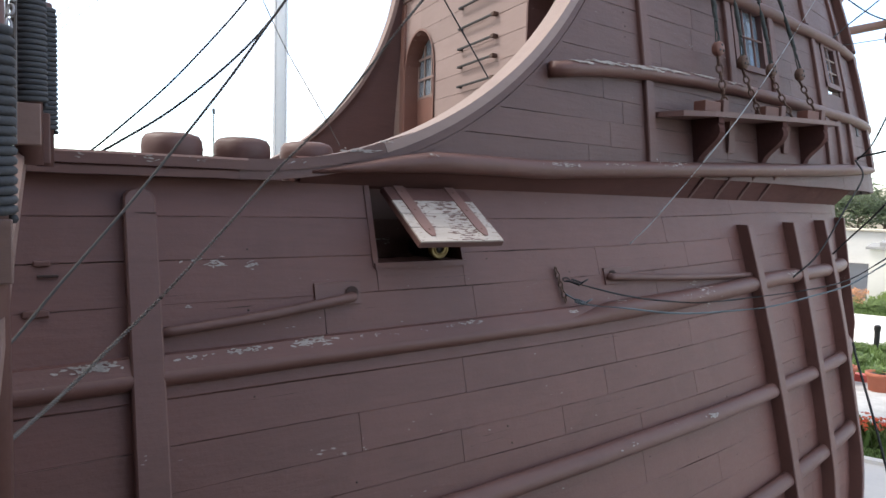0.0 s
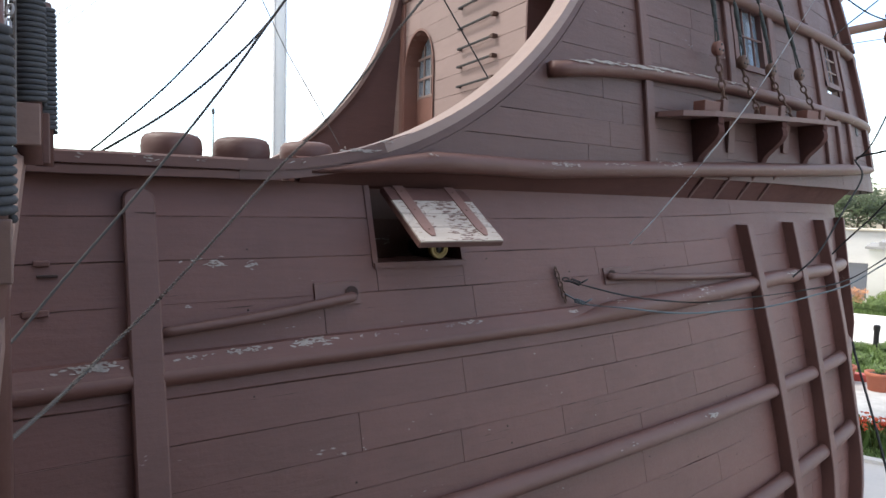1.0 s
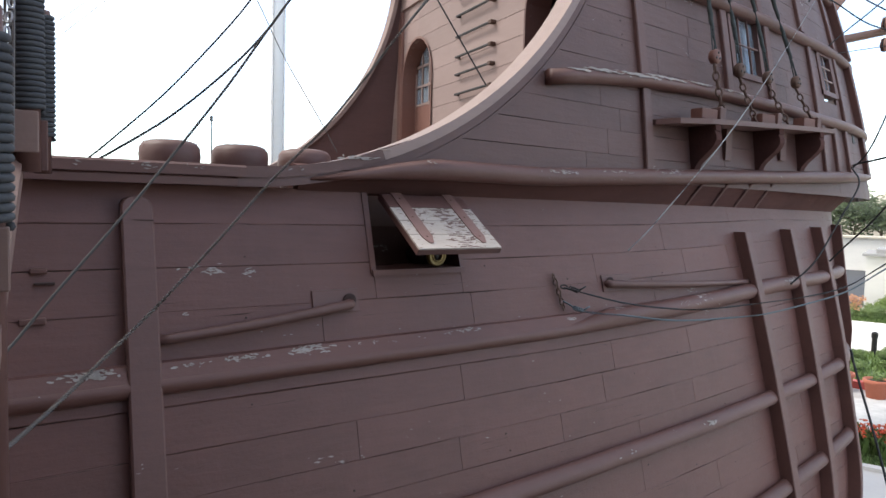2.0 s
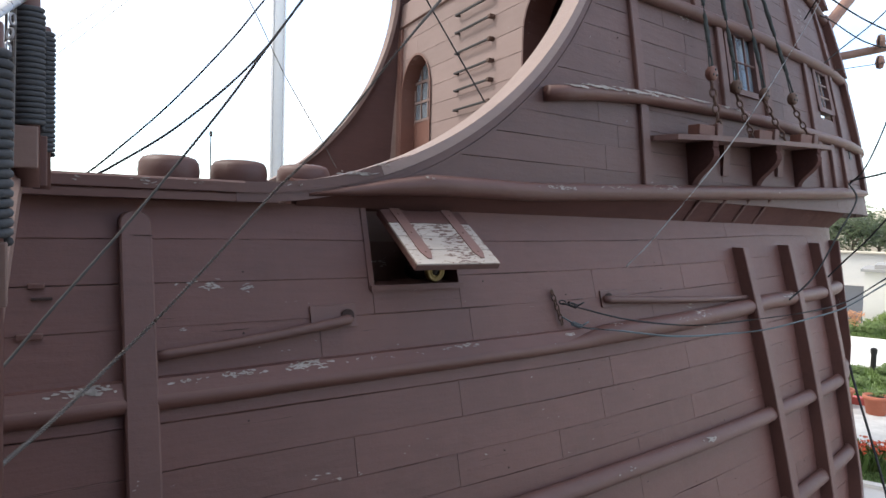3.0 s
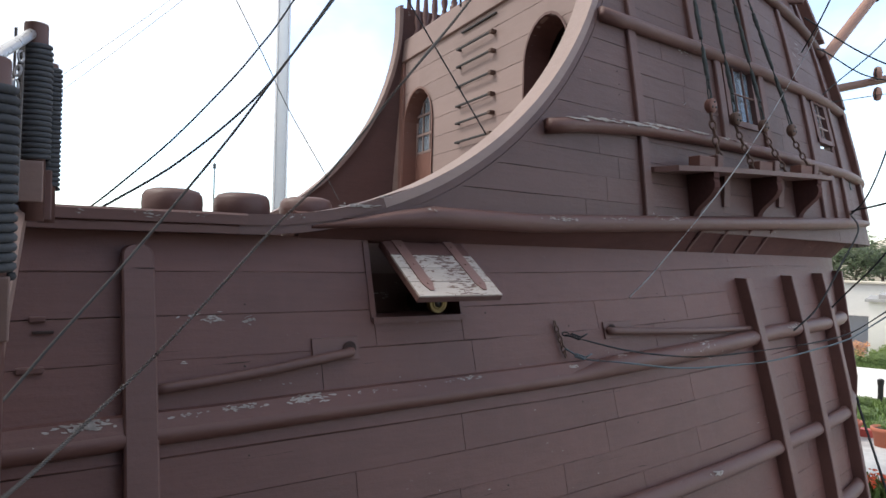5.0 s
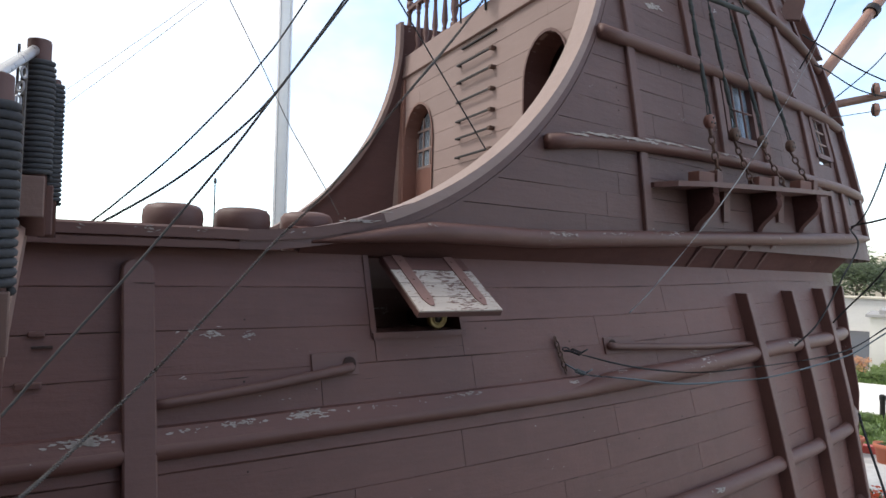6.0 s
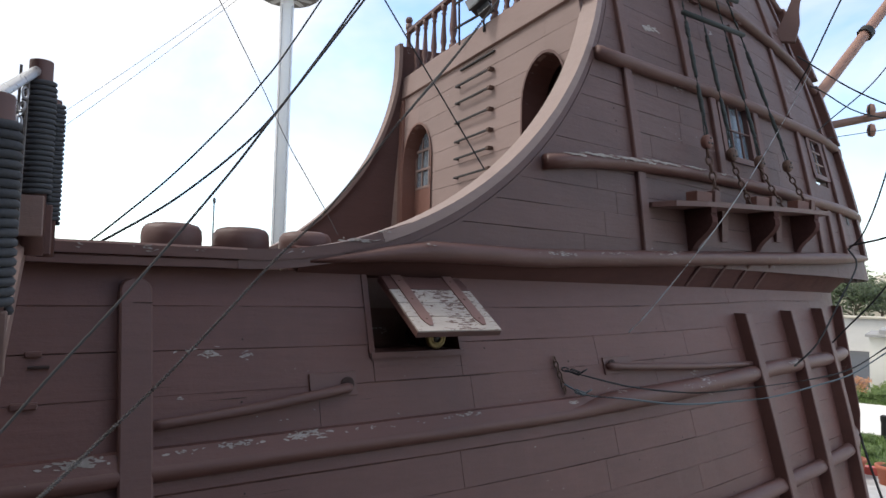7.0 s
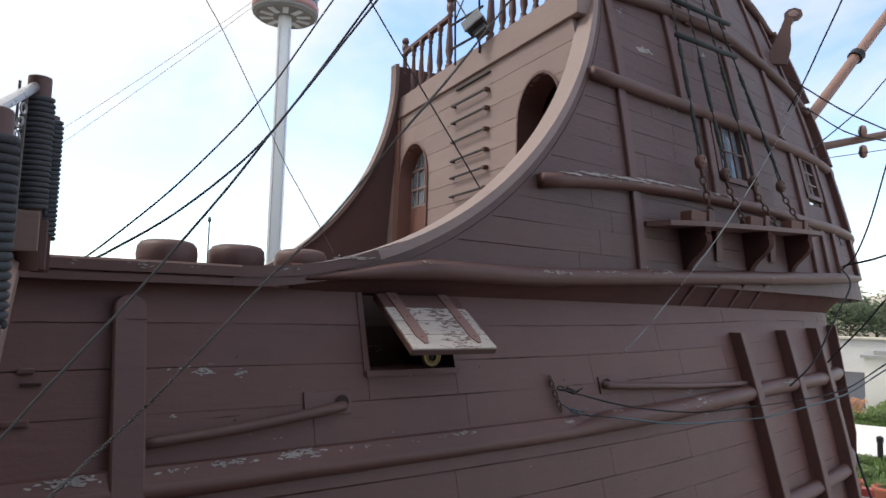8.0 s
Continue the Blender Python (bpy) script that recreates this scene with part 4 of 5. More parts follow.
# windows of the forecastle
for x0, x1, z0, z1 in WINDOWS:
    win = part("window", join(
        rings([[Vector((x, up_y(x, z) - o, z)) for z, o in ((z0 - 0.06, -0.12), (z0 - 0.06, 0.03), (z0 + 0.02, 0.03), (z0 + 0.02, -0.12))] for x in (x0 - 0.06, x1 + 0.06)]),
        rings([[Vector((x, up_y(x, z) - o, z)) for z, o in ((z1 - 0.02, -0.12), (z1 - 0.02, 0.03), (z1 + 0.06, 0.03), (z1 + 0.06, -0.12))] for x in (x0 - 0.06, x1 + 0.06)]),
        rings([[Vector((x0 + dx, up_y(x0, z) - o, z)) for dx, o in ((-0.06, -0.12), (-0.06, 0.033), (0.03, 0.033), (0.03, -0.12))] for z in (z0 - 0.05, z1 + 0.05)]),
        rings([[Vector((x1 + dx, up_y(x1, z) - o, z)) for dx, o in ((-0.03, -0.12), (-0.03, 0.033), (0.06, 0.033), (0.06, -0.12))] for z in (z0 - 0.05, z1 + 0.05)])), M_TRIM, ship, "small barred window in the forecastle side")
    part("pane", rings([[Vector((x, up_y(x, z) + o, z)) for z, o in ((z0, 0.050), (z1, 0.050), (z1, 0.056), (z0, 0.056))] for x in (x0, x1)]), M_GLASS, win)
    # backing paints the pane's brightness: blue sky reflection first, white glare second
    part("room_backing", rings([[Vector((x, up_y(x, z) + o, z)) for z, o in ((z0 - 0.1, 0.30), (z1 + 0.1, 0.30), (z1 + 0.1, 0.32), (z0 - 0.1, 0.32))] for x in (x0 - 0.2, x1 + 0.2)]), M_PANE_SKY if x0 < 10 else M_WHITEWALL, win)
    cols, tiers = (3, 2) if x0 < 10 else (2, 3)
    for k in range(1, cols):
        xx = x0 + (x1 - x0) * k / cols
        part("bar", tube([(xx, up_y(xx, z0) + 0.01, z0), (xx, up_y(xx, z1) + 0.01, z1)], 0.016, 8), M_EDGE if x0 > 10 else M_TRIM, win)
    for k in range(1, tiers):
        zz = z0 + (z1 - z0) * k / tiers
        part("bar", tube([(x0, up_y(x0, zz) + 0.0, zz), (x1, up_y(x1, zz) + 0.0, zz)], 0.014, 8), M_EDGE if x0 > 10 else M_TRIM, win)

# carved timber head at the top of the bow, bowsprit and yard
head_m = Matrix.LocRotScale((11.70, 7.04, 4.85), Euler((0, radians(10), radians(-59))), (1.0, 1.0, 0.80))
part("timber_head", outline([(-0.20, -0.20), (-0.08, 0.30), (-0.02, 0.62), (0.02, 0.86), (0.00, 0.98), (0.06, 1.08), (0.16, 1.12), (0.27, 1.08), (0.31, 0.98), (0.26, 0.88), (0.18, 0.84), (0.15, 0.76), (0.17, 0.50), (0.22, 0.22), (0.20, -0.20)], "y", -0.06, 0.06, head_m), M_TRIM, ship, "curved carved timber head with a rolled top")
part("timber_scroll", lathe([(0.06, -0.075), (0.085, -0.065), (0.085, 0.065), (0.06, 0.075)], 16, head_m @ Matrix.Translation((0.16, 0, 0.97)) @ pose(0, 0, 0, 90)), M_MID, ship)
part("bowsprit", tube([(13.2, 8.12, 3.08), (14.4, 7.85, 4.45), (16.64, 7.35, 7.02), (18.9, 6.85, 9.6)], lambda s: 0.125 - 0.02 * s, 16), M_SPAR, ship, "long round brown bowsprit", True)
part("bowsprit_band", tube([(15.64, 7.575, 5.87), (15.74, 7.55, 5.98)], 0.165, 16), M_BLACK, ship)
part("yard", tube([(12.6, 7.43, 3.21), (13.33, 7.12, 3.40), (14.66, 6.55, 3.75), (16.5, 5.76, 4.23)], lambda s: 0.085 - 0.015 * s, 14), M_YARD, ship, "round brown yard standing out from the bow", True)
# pulley blocks on the yard
for dz in (0.10, -0.26):
    b = thing("pulley_block", "weathered wooden pulley block hung at the yard", "pulley", "pulley blocks")
    b.location = (13.97, 6.66, 3.60 + dz * 1.1)
    part("shell", lathe([(0.01, -0.13), (0.06, -0.11), (0.085, 0.0), (0.06, 0.11), (0.01, 0.13)], 14), M_SPAR, b, smooth=True)
    part("strop", tube([(0.088 * math.cos(t), 0, 0.125 * math.sin(t)) for t in [2 * math.pi * k / 16 for k in range(17)]], 0.014, 6), M_BLACK, b)

# ropes


def rope(label, points, r, mat, strands=3, group=""):
    t = thing("rope", label, "rope", group)
    length = sum((Vector(points[i + 1]) - Vector(points[i])).length for i in range(len(points) - 1))
    steps = max(6, int(length / (r * 0.6) / max(1, len(points) - 1)) if r > 0.011 else 12)
    part("line", tube(smooth_line(points, min(2 * steps, 160)), r, 12 if strands else 6, 1.9 / r if strands else 0.0, strands), mat, t, smooth=True)
    return t


rope("thick twisted grey stay rope crossing before the hull", [(-0.173, 2.8, -1.009), (-0.071, 2.95, -0.952), (0.115, 3.12, -0.84), (0.348, 3.33, -0.674), (0.622, 3.52, -0.454), (0.938, 3.68, -0.154), (1.256, 3.82, 0.164), (1.578, 3.9, 0.469), (1.823, 3.88, 0.78), (2.036, 3.83, 1.081), (2.393, 3.74, 1.561), (2.686, 3.62, 2.011), (2.982, 3.5, 2.455)], 0.0106, M_ROPE)
rope("grey stay rope running down past the rail", [(-0.129, 3.6, -0.772), (-0.025, 3.75, -0.686), (0.157, 3.87, -0.466), (0.465, 4.05, -0.107), (0.757, 4.2, 0.257), (1.073, 4.19, 0.699), (1.301, 4.12, 1.061), (1.579, 4.05, 1.492), (1.948, 3.98, 2.066), (2.263, 3.85, 2.548)], 0.0080, M_ROPE_MID, 0)
rope("dark sagging rope behind the rail", [(0.366, 5.56, 0.244), (0.457, 5.572, 0.323), (0.605, 5.58, 0.463), (0.999, 5.59, 0.868), (1.416, 5.56, 1.376), (1.621, 5.5, 1.665), (1.785, 5.42, 1.927), (2.133, 5.2, 2.586), (2.464, 4.95, 3.18)], 0.008, M_ROPE_DARK, 0)
rope("dark sagging rope behind the rail", [(0.475, 5.56, 0.279), (0.541, 5.566, 0.328), (0.605, 5.57, 0.37), (1.002, 5.585, 0.658), (1.423, 5.56, 1.052), (1.737, 5.5, 1.423), (2.071, 5.36, 1.96), (2.444, 5.08, 2.636), (2.713, 4.8, 3.116)], 0.010, M_ROPE_DARK, 0)
rope("thin pale rope stretched before the forecastle", [(11.631, 6.5, 4.096), (10.722, 6.2, 3.399), (8.109, 5.2, 1.814), (6.601, 4.75, 0.822), (5.572, 4.75, -0.072), (5.208, 4.78, -0.369)], 0.007, M_ROPE_PALE)
rope("dark mooring rope hanging from a chain", [(4.391, 4.81, -0.714), (4.536, 4.76, -0.753), (5.085, 4.65, -0.882), (5.713, 4.55, -0.96), (6.088, 4.5, -0.975), (6.603, 4.4, -0.948), (7.606, 4.3, -0.892), (8.269, 4.2, -0.791), (8.663, 4.0, -0.537), (9.3, 3.8, -0.2)], 0.0085, M_ROPE_DARK)
rope("faded blue mooring rope hanging from a chain", [(4.379, 4.8, -0.84), (4.6, 4.74, -0.945), (4.981, 4.65, -0.988), (5.658, 4.5, -1.066), (6.409, 4.4, -1.07), (6.921, 4.33, -1.049), (7.526, 4.25, -0.966), (8.178, 4.15, -0.842), (8.671, 4.0, -0.597), (9.3, 3.8, -0.3)], 0.0095, M_ROPE_BLUE)
for x, y, z in ((4.50, 4.775, -0.735), (4.545, 4.755, -0.925)):
    part("rope_knot", join(*[tube([Vector((x + 0.03 * (k - 2) + 0.010 * math.cos(a), y + 0.016 * math.sin(a), z - 0.010 * (k - 2) + 0.016 * math.cos(a))) for a in [2 * math.pi * i / 10 for i in range(11)]], 0.007, 6) for k in range(4)],
                           tube([(x + 0.05, y, z - 0.01), (x + 0.11, y - 0.03, z + 0.03)], 0.008, 6)), M_ROPE_BLUE if z < -0.8 else M_ROPE_DARK, ship, "knotted rope end", True)
rope("dark slanting mooring line below the bow", [(10.3, 5.12, -1.9), (10.15, 4.97, -2.13), (8.72, 3.87, -3.01), (6.5, 2.2, -4.6)], 0.016, M_ROPE_DARK)
rope("thin black line down to the ladder", [(2.2, 5.34, 3.2), (2.53, 5.32, 2.74), (3.76, 5.29, 1.18)], 0.007, M_ROPE_DARK, 0)
rope("mooring line made fast at the bow", [(11.85, 6.02, 0.90), (11.602, 5.78, 0.916), (11.236, 5.385, 0.922), (10.895, 4.92, 0.972), (10.0, 3.6, 1.2)], 0.015, M_ROPE_DARK)
rope("line made fast at the bow", [(11.70, 5.95, 0.85), (11.538, 5.656, 1.072), (11.352, 5.338, 1.579), (11.106, 4.975, 2.345), (10.7, 4.4, 3.6)], 0.012, M_ROPE_DARK)
rope("dark line hanging before the bow timbers", [(11.6, 5.92, 0.85), (10.99, 5.484, 0.542), (10.155, 5.277, 0.052), (9.256, 5.124, -0.571), (8.9, 5.25, -0.9)], 0.012, M_ROPE_DARK)
rope("dark line running from the bow timbers", [(10.85, 5.95, -0.85), (10.489, 5.379, -0.405), (10.265, 4.945, -0.059), (10.01, 4.538, 0.294), (9.6, 3.9, 0.8)], 0.012, M_ROPE_DARK)
rope("dark rigging line from the bow", [(11.0, 6.4, 4.1), (11.211, 6.342, 4.019), (12.275, 6.187, 3.73), (13.315, 5.943, 3.492), (15.0, 5.5, 3.1)], 0.014, M_ROPE_DARK, 0, "bow rigging")
rope("dark rigging line from the bow", [(11.2, 6.3, 3.6), (11.433, 6.232, 3.536), (12.4, 6.163, 3.334), (13.355, 5.967, 3.292), (15.0, 5.6, 3.3)], 0.012, M_ROPE_DARK, 0, "bow rigging")
rope("dark rigging line from the bow", [(10.9, 6.38, 3.5), (10.401, 5.838, 3.716), (9.952, 5.274, 4.12), (9.481, 4.739, 4.441), (8.6, 3.8, 5.0)], 0.012, M_ROPE_DARK, 0, "bow rigging")
rope("dark rigging line to the bowsprit", [(11.7, 6.5, 2.9), (12.025, 6.415, 3.171), (12.614, 6.065, 3.763), (13.106, 5.822, 4.371), (14.2, 5.4, 5.6)], 0.011, M_ROPE_DARK, 0, "bow rigging")
rope("thin dark rigging line below the yard", [(11.8, 6.4, 2.8), (12.122, 6.375, 2.87), (13.383, 5.985, 3.141), (15.0, 5.5, 3.5)], 0.007, M_ROPE_DARK, 0, "bow rigging")

part("mooring_chain", join(*[chain_link(Vector((4.335 + 0.010 * k, low_y(4.35, -0.62 - 0.046 * k) - 0.03, -0.62 - 0.046 * k)), Vector((0.2, -0.1, -1)), 0.036, 0.4 + 1.4 * (k % 2)) for k in range(7)]), M_IRON, ship, "short rusty mooring chain")
part("shackle", chain_link(Vector((4.42, low_y(4.4, -0.72) - 0.06, -0.71)), Vector((1, -0.3, -0.1)), 0.036, 0.4), M_BLACK, ship)

# gangway posts with rope turns
gang = thing("gangway_rail", "rope-wound gangway posts with brown sleeves and alloy tube", "railing")


def wound_post(x, y, r, z0, z1, turns_z0, turns_z1, pitch):
    core = part("post", lathe([(r, z0), (r, z1 - 0.006), (r * 0.96, z1), (r * 0.01, z1 + 0.001)], 24, Matrix.Translation((x, y, 0))), M_TRIM, gang, smooth=True)
    n = int((turns_z1 - turns_z0) / pitch)
    pts = [(x + (r + pitch * 0.40) * math.cos(2 * math.pi * k / 20), y + (r + pitch * 0.40) * math.sin(2 * math.pi * k / 20), turns_z0 + pitch * k / 20) for k in range(n * 20)]
    part("rope_winding", tube(pts, pitch * 0.52, 7), M_WINDING, core, "dark blue-grey rope wound round the post", True)
    return core


wound_post(0.045, 3.48, 0.048, 0.12, 0.985, 0.38, 0.90, 0.024)
wound_post(0.105, 3.66, 0.036, 0.12, 0.86, 0.28, 0.84, 0.022)
wound_post(-0.095, 2.66, 0.064, -1.5, 0.62, -0.09, 0.52, 0.032)
part("sleeve", box(-0.04, 0.085, 3.42, 3.55, 0.20, 0.38, 0.006), M_SLEEVE, gang, "brown boxed sleeve round the post foot")
part("sleeve", box(-0.17, -0.02, 2.59, 2.74, -0.30, -0.09, 0.006), M_SLEEVE, gang, "brown boxed sleeve round the post foot")
part("sleeve_block", box(0.085, 0.125, 3.60, 3.72, 0.13, 0.36, 0.006), M_TRIM, gang)
part("alloy_tube", tube([(0.03, 3.47, 0.94), (-0.12, 2.7, 0.60), (-0.3, 2.0, 0.3)], 0.022, 12), M_ALLOY, gang, "bare alloy handrail tube", True)
part("stringer", rings([[Vector((x + dx, y, z + dz)) for dx, dz in ((-0.045, 0.0), (0.0, 0.0), (0.0, -0.10), (-0.045, -0.10))] for x, y, z in ((0.035, 3.60, 0.27), (0.025, 3.495, 0.192), (-0.02, 2.995, -0.169), (-0.059, 2.445, -0.519), (-0.12, 1.9, -0.87))]), M_SLEEVE, gang, "sloping brown stringer of the gangway")
for k in range(9):
    part("chain_link", chain_link(Vector((-0.01 - 0.012 * k * 0.7, 3.34 - 0.02 * k, 0.80 - 0.065 * k)), Vector((-0.02, -0.1, -0.3)), 0.027, 1.57 * (k % 2)), M_LINK, gang)
for s in (0.0, 0.05):
    part("hanging_line", tube([(0.0 - s * 0.6, 3.40 - s, 0.92), (-0.01 - s * 0.6, 3.38 - s, 0.20)], 0.006, 6), M_ROPE, gang)
# unseen landing, implied by the stringer; keeps ground light off the lower hull
part("landing", join(box(-1.34, 0.0, -3.0, 2.4, -1.75, -1.65), box(-0.6, -0.14, 2.4, 3.6, -1.75, -1.65)), M_DECK, gang, "plain boarded gangway landing, out of view")
for yy in (-2.9, 2.2):
    part("landing_post", box(-0.2, -0.05, yy, yy + 0.15, GZ, -1.75), M_JAMB, gang)
part("cleat", box(0.06, 0.15, low_y(0.2, -0.42) - 0.04, low_y(0.2, -0.42), -0.44, -0.405, 0.008), M_TRIM, ship)
part("cleat", box(0.08, 0.19, low_y(0.2, -0.50) - 0.03, low_y(0.2, -0.50), -0.505, -0.49, 0.004), M_SEAM, ship)
part("cleat", box(0.00, 0.14, low_y(0.2, -0.70) - 0.04, low_y(0.2, -0.70), -0.73, -0.69, 0.008), M_TRIM, ship)

# floodlight on the balustrade
flood = thing("floodlight", "grey metal floodlight clamped to the balustrade", "floodlight")
fm = Matrix.Translation((5.56, 8.02, 4.24)) @ pose(0, 0, 0, -35, 20, 15) @ Matrix.Scale(0.78, 4)
part("housing", moved(join(box(-0.10, 0.10, -0.20, 0.20, -0.14, 0.14, 0.02), box(-0.14, -0.10, -0.22, 0.22, -0.16, 0.16, 0.01)), fm), M_STEEL, flood)
part("lens", moved(box(-0.147, -0.141, -0.19, 0.19, -0.13, 0.13), fm), M_LENS, flood)
part("ballast_box", moved(box(-0.02, 0.14, -0.16, 0.12, -0.32, -0.15, 0.01), fm), M_STEEL, flood)
lattice = []
for ya in (8.10, 8.76):
    lattice.append(tube([(5.70, ya, 3.86), (5.64, ya - 0.02, 5.4)], 0.018, 6))
for zz in (4.14, 4.54, 4.96):
    lattice.append(tube([(5.67, 8.0, zz), (5.67, 8.84, zz)], 0.022, 6))
lattice += [tube([(5.66, 8.10, 4.14), (5.66, 8.76, 4.96)], 0.012, 6), tube([(5.66, 8.76, 4.54), (5.66, 8.10, 5.3)], 0.012, 6)]
part("bracket_frame", join(*lattice), M_BLACK, flood)

# observation tower far behind
tower = thing("observation_tower", "tall slender white tower with a round glazed cabin", "tower")
tower.location = (30.3, 91.15, GZ)
part("shaft", lathe([(0.98, 0.0), (0.95, 44.0), (0.6, 56.0), (0.5, 60.0)], 24), M_TOWER, tower, smooth=True)
for k in range(4):
    a = math.pi / 2 * k + 0.5
    part("guide_rail", box(-0.1, 0.1, 0.95, 1.15, 0.0, 44.0), M_ALLOY, tower).matrix_local = pose(0, 0, 0, 0, 0, math.degrees(a))
part("cabin_floor", lathe([(1.1, 45.6), (4.1, 45.6), (4.5, 45.9), (4.6, 46.2), (1.1, 46.2)], 40), M_ROOFTILE, tower, "grey underside of the cabin")
part("cabin_wall", lathe([(4.6, 46.2), (4.65, 47.2), (4.5, 47.3)], 40), M_TOWER_RED, tower, "red and white cabin skirt", True)
part("cabin_glazing", lathe([(4.5, 47.3), (4.5, 49.2), (4.3, 49.2)], 40), M_GLASS, tower)
part("cabin_roof", lathe([(4.8, 49.2), (4.7, 49.7), (1.0, 50.4)], 40), M_TOWER, tower, smooth=True)
for k in range(10):
    a = 36 * k
    part("underside_lamp", box(1.7, 3.6, -0.4, 0.4, 45.5, 45.6, 0.02), M_TOWER, tower).matrix_local = pose(0, 0, 0, 0, 0, a)

pole = thing("street_lamp", "thin distant street lamp post", "lamp")
pole.location = (22.8, 96.7, GZ)
part("mast", lathe([(0.14, 0), (0.09, 16.0), (0.02, 16.1)], 10), M_STEEL, pole)
part("head", lathe([(0.05, 16.0), (0.22, 16.2), (0.22, 16.7), (0.05, 16.9)], 10), M_STEEL, pole)
rope("thin line from the far bulwark up to the mast", [(1.671, 9.2, 4.582), (1.955, 9.2, 4.074), (2.2, 9.2, 3.702), (2.713, 9.2, 2.814), (3.114, 9.2, 2.072), (3.43, 9.2, 1.583), (3.726, 9.2, 1.137), (3.944, 9.2, 0.781)], 0.006, M_ROPE, 0)

# far overhead cables, placed close and given an end on the bulwark
rope("thin pale far cable, drawn near and ended at the bulwark", [(-3.0, 11.72, 0.1), (0.086, 11.6, 2.18), (0.42, 11.5, 2.477), (0.993, 11.3, 2.991), (1.587, 11.1, 3.54), (2.205, 10.9, 4.127), (2.85, 10.7, 4.756), (4.238, 10.3, 6.161)], 0.0035, M_ROPE_PALE, 0, "far rigging lines")
rope("thin pale far cable, drawn near and ended at the bulwark", [(-2.6, 11.72, 0.1), (0.197, 11.6, 2.044), (0.539, 11.5, 2.367), (1.123, 11.3, 2.928), (1.731, 11.1, 3.526), (2.365, 10.9, 4.166), (3.029, 10.7, 4.852), (4.463, 10.3, 6.386)], 0.0035, M_ROPE_PALE, 0, "far rigging lines")


# garden: pot, flower bed, hedges, wall building
def garden(u, v, z=0.0):
    p = OUT * u + ACROSS * v
    return Vector((p.x, p.y, GZ + z))


pot = thing("flower_pot", "large round terracotta flower pot on the paving", "flower pot")
pot.location = garden(21.5, 0.65)
part("bowl", lathe([(0.20, 0.0), (0.23, 0.02), (0.29, 0.40), (0.33, 0.42), (0.33, 0.52), (0.29, 0.52), (0.27, 0.46), (0.02, 0.45)], 28), M_TERRA, pot, smooth=True)
part("soil", lathe([(0.275, 0.44), (0.26, 0.47), (0.02, 0.48)], 20), M_SOIL, pot)
part("plant", clump((0, 0, 0.55), 0.20, 160, 0.05, 4), M_GRASS, pot)
pot2 = copy_thing(pot, Matrix.Translation(garden(21.9, 1.5)))
pot2["label"] = "large round terracotta flower pot by the red kerb"

bed = thing("flower_bed", "dense bed of red and orange flowers", "flowers", kind="stuff")
rnd = random.Random(5)
petals, greens = [], []
for k in range(420):
    c = garden(rnd.uniform(16.1, 17.1), rnd.uniform(-3.5, 3.5), rnd.uniform(0.30, 0.52))
    petals.append(clump(c, 0.07, 9, 0.05, 100 + k, 0.6))
part("petals", join(*petals), M_FLOWER, bed)
part("foliage", join(tufts(16.0, 17.2, -4, 4, 5200, 0.36, 8, 0.05), band(16.0, 17.2, -4, 4, GZ - 0.05, GZ + 0.05)), M_GRASS, bed)

for u, v, s, lab in ((39.5, 1.25, 0.75, "round clipped bright green bush by the white wall"), (24.8, 1.3, 0.30, "low leafy green shrub in the grass"), (25.5, 0.4, 0.34, "low leafy green shrub in the grass"), (26.3, 1.5, 0.36, "low leafy green shrub in the grass"), (27.4, 0.7, 0.34, "low leafy green shrub in the grass"), (38.0, 1.5, 0.55, "low leafy green shrub on the verge")):
    sh = thing("shrub", lab, "shrub", "garden shrubs")
    sh.location = garden(u, v)
    part("leaves", clump((0, 0, s * 0.72), s * 0.8, 2200, s * 0.09, int(u * 10), 0.9), M_HEDGE if u > 39 else M_GRASS, sh)
    part("stem", lathe([(0.04, -0.05), (0.03, s * 0.6), (0.01, s * 0.8)], 8), M_BARK, sh)
blossom = thing("shrub", "small shrub with orange blossom by the footpath", "shrub", "garden shrubs")
blossom.location = garden(38.2, 2.25)
part("leaves", clump((0, 0, 0.5), 0.45, 500, 0.07, 77, 1.2), M_GRASS, blossom)
part("blossom", clump((0, 0, 0.75), 0.42, 400, 0.06, 78, 1.2), leafy("peach_petals", (0.55, 0.26, 0.12)), blossom)
post = thing("bollard_light", "short black garden bollard light beside the path", "bollard")
post.location = garden(28.3, 1.0)
part("body", lathe([(0.09, 0.0), (0.09, 0.62), (0.11, 0.64), (0.11, 0.80), (0.06, 0.84), (0.01, 0.85)], 16), M_BLACK, post)


def yaw_box(u0, u1, v0, v1, z0, z1):
    return band(u0, u1, v0, v1, GZ + z0, GZ + z1)


hall = thing("gatehouse", "plain white rendered flat-roofed gatehouse", "building")
part("wall", yaw_box(40.6, 46.0, -9.0, 2.0, 0.0, 2.95), M_WHITEWALL, hall)
part("roof", join(yaw_box(40.4, 46.2, -9.2, 2.17, 2.95, 3.08), yaw_box(41.0, 45.6, -8.6, 1.6, 3.08, 3.3)), M_ROOFTILE, hall)
part("plinth", yaw_box(40.56, 41.0, -9.02, 2.02, 0.0, 0.3), M_CREAM, hall)
long_hall = thing("long_building", "long low white building beyond the road", "building")
part("wall", yaw_box(75.0, 80.0, -30.0, 40.0, 0.0, 3.05), M_WHITEWALL, long_hall)
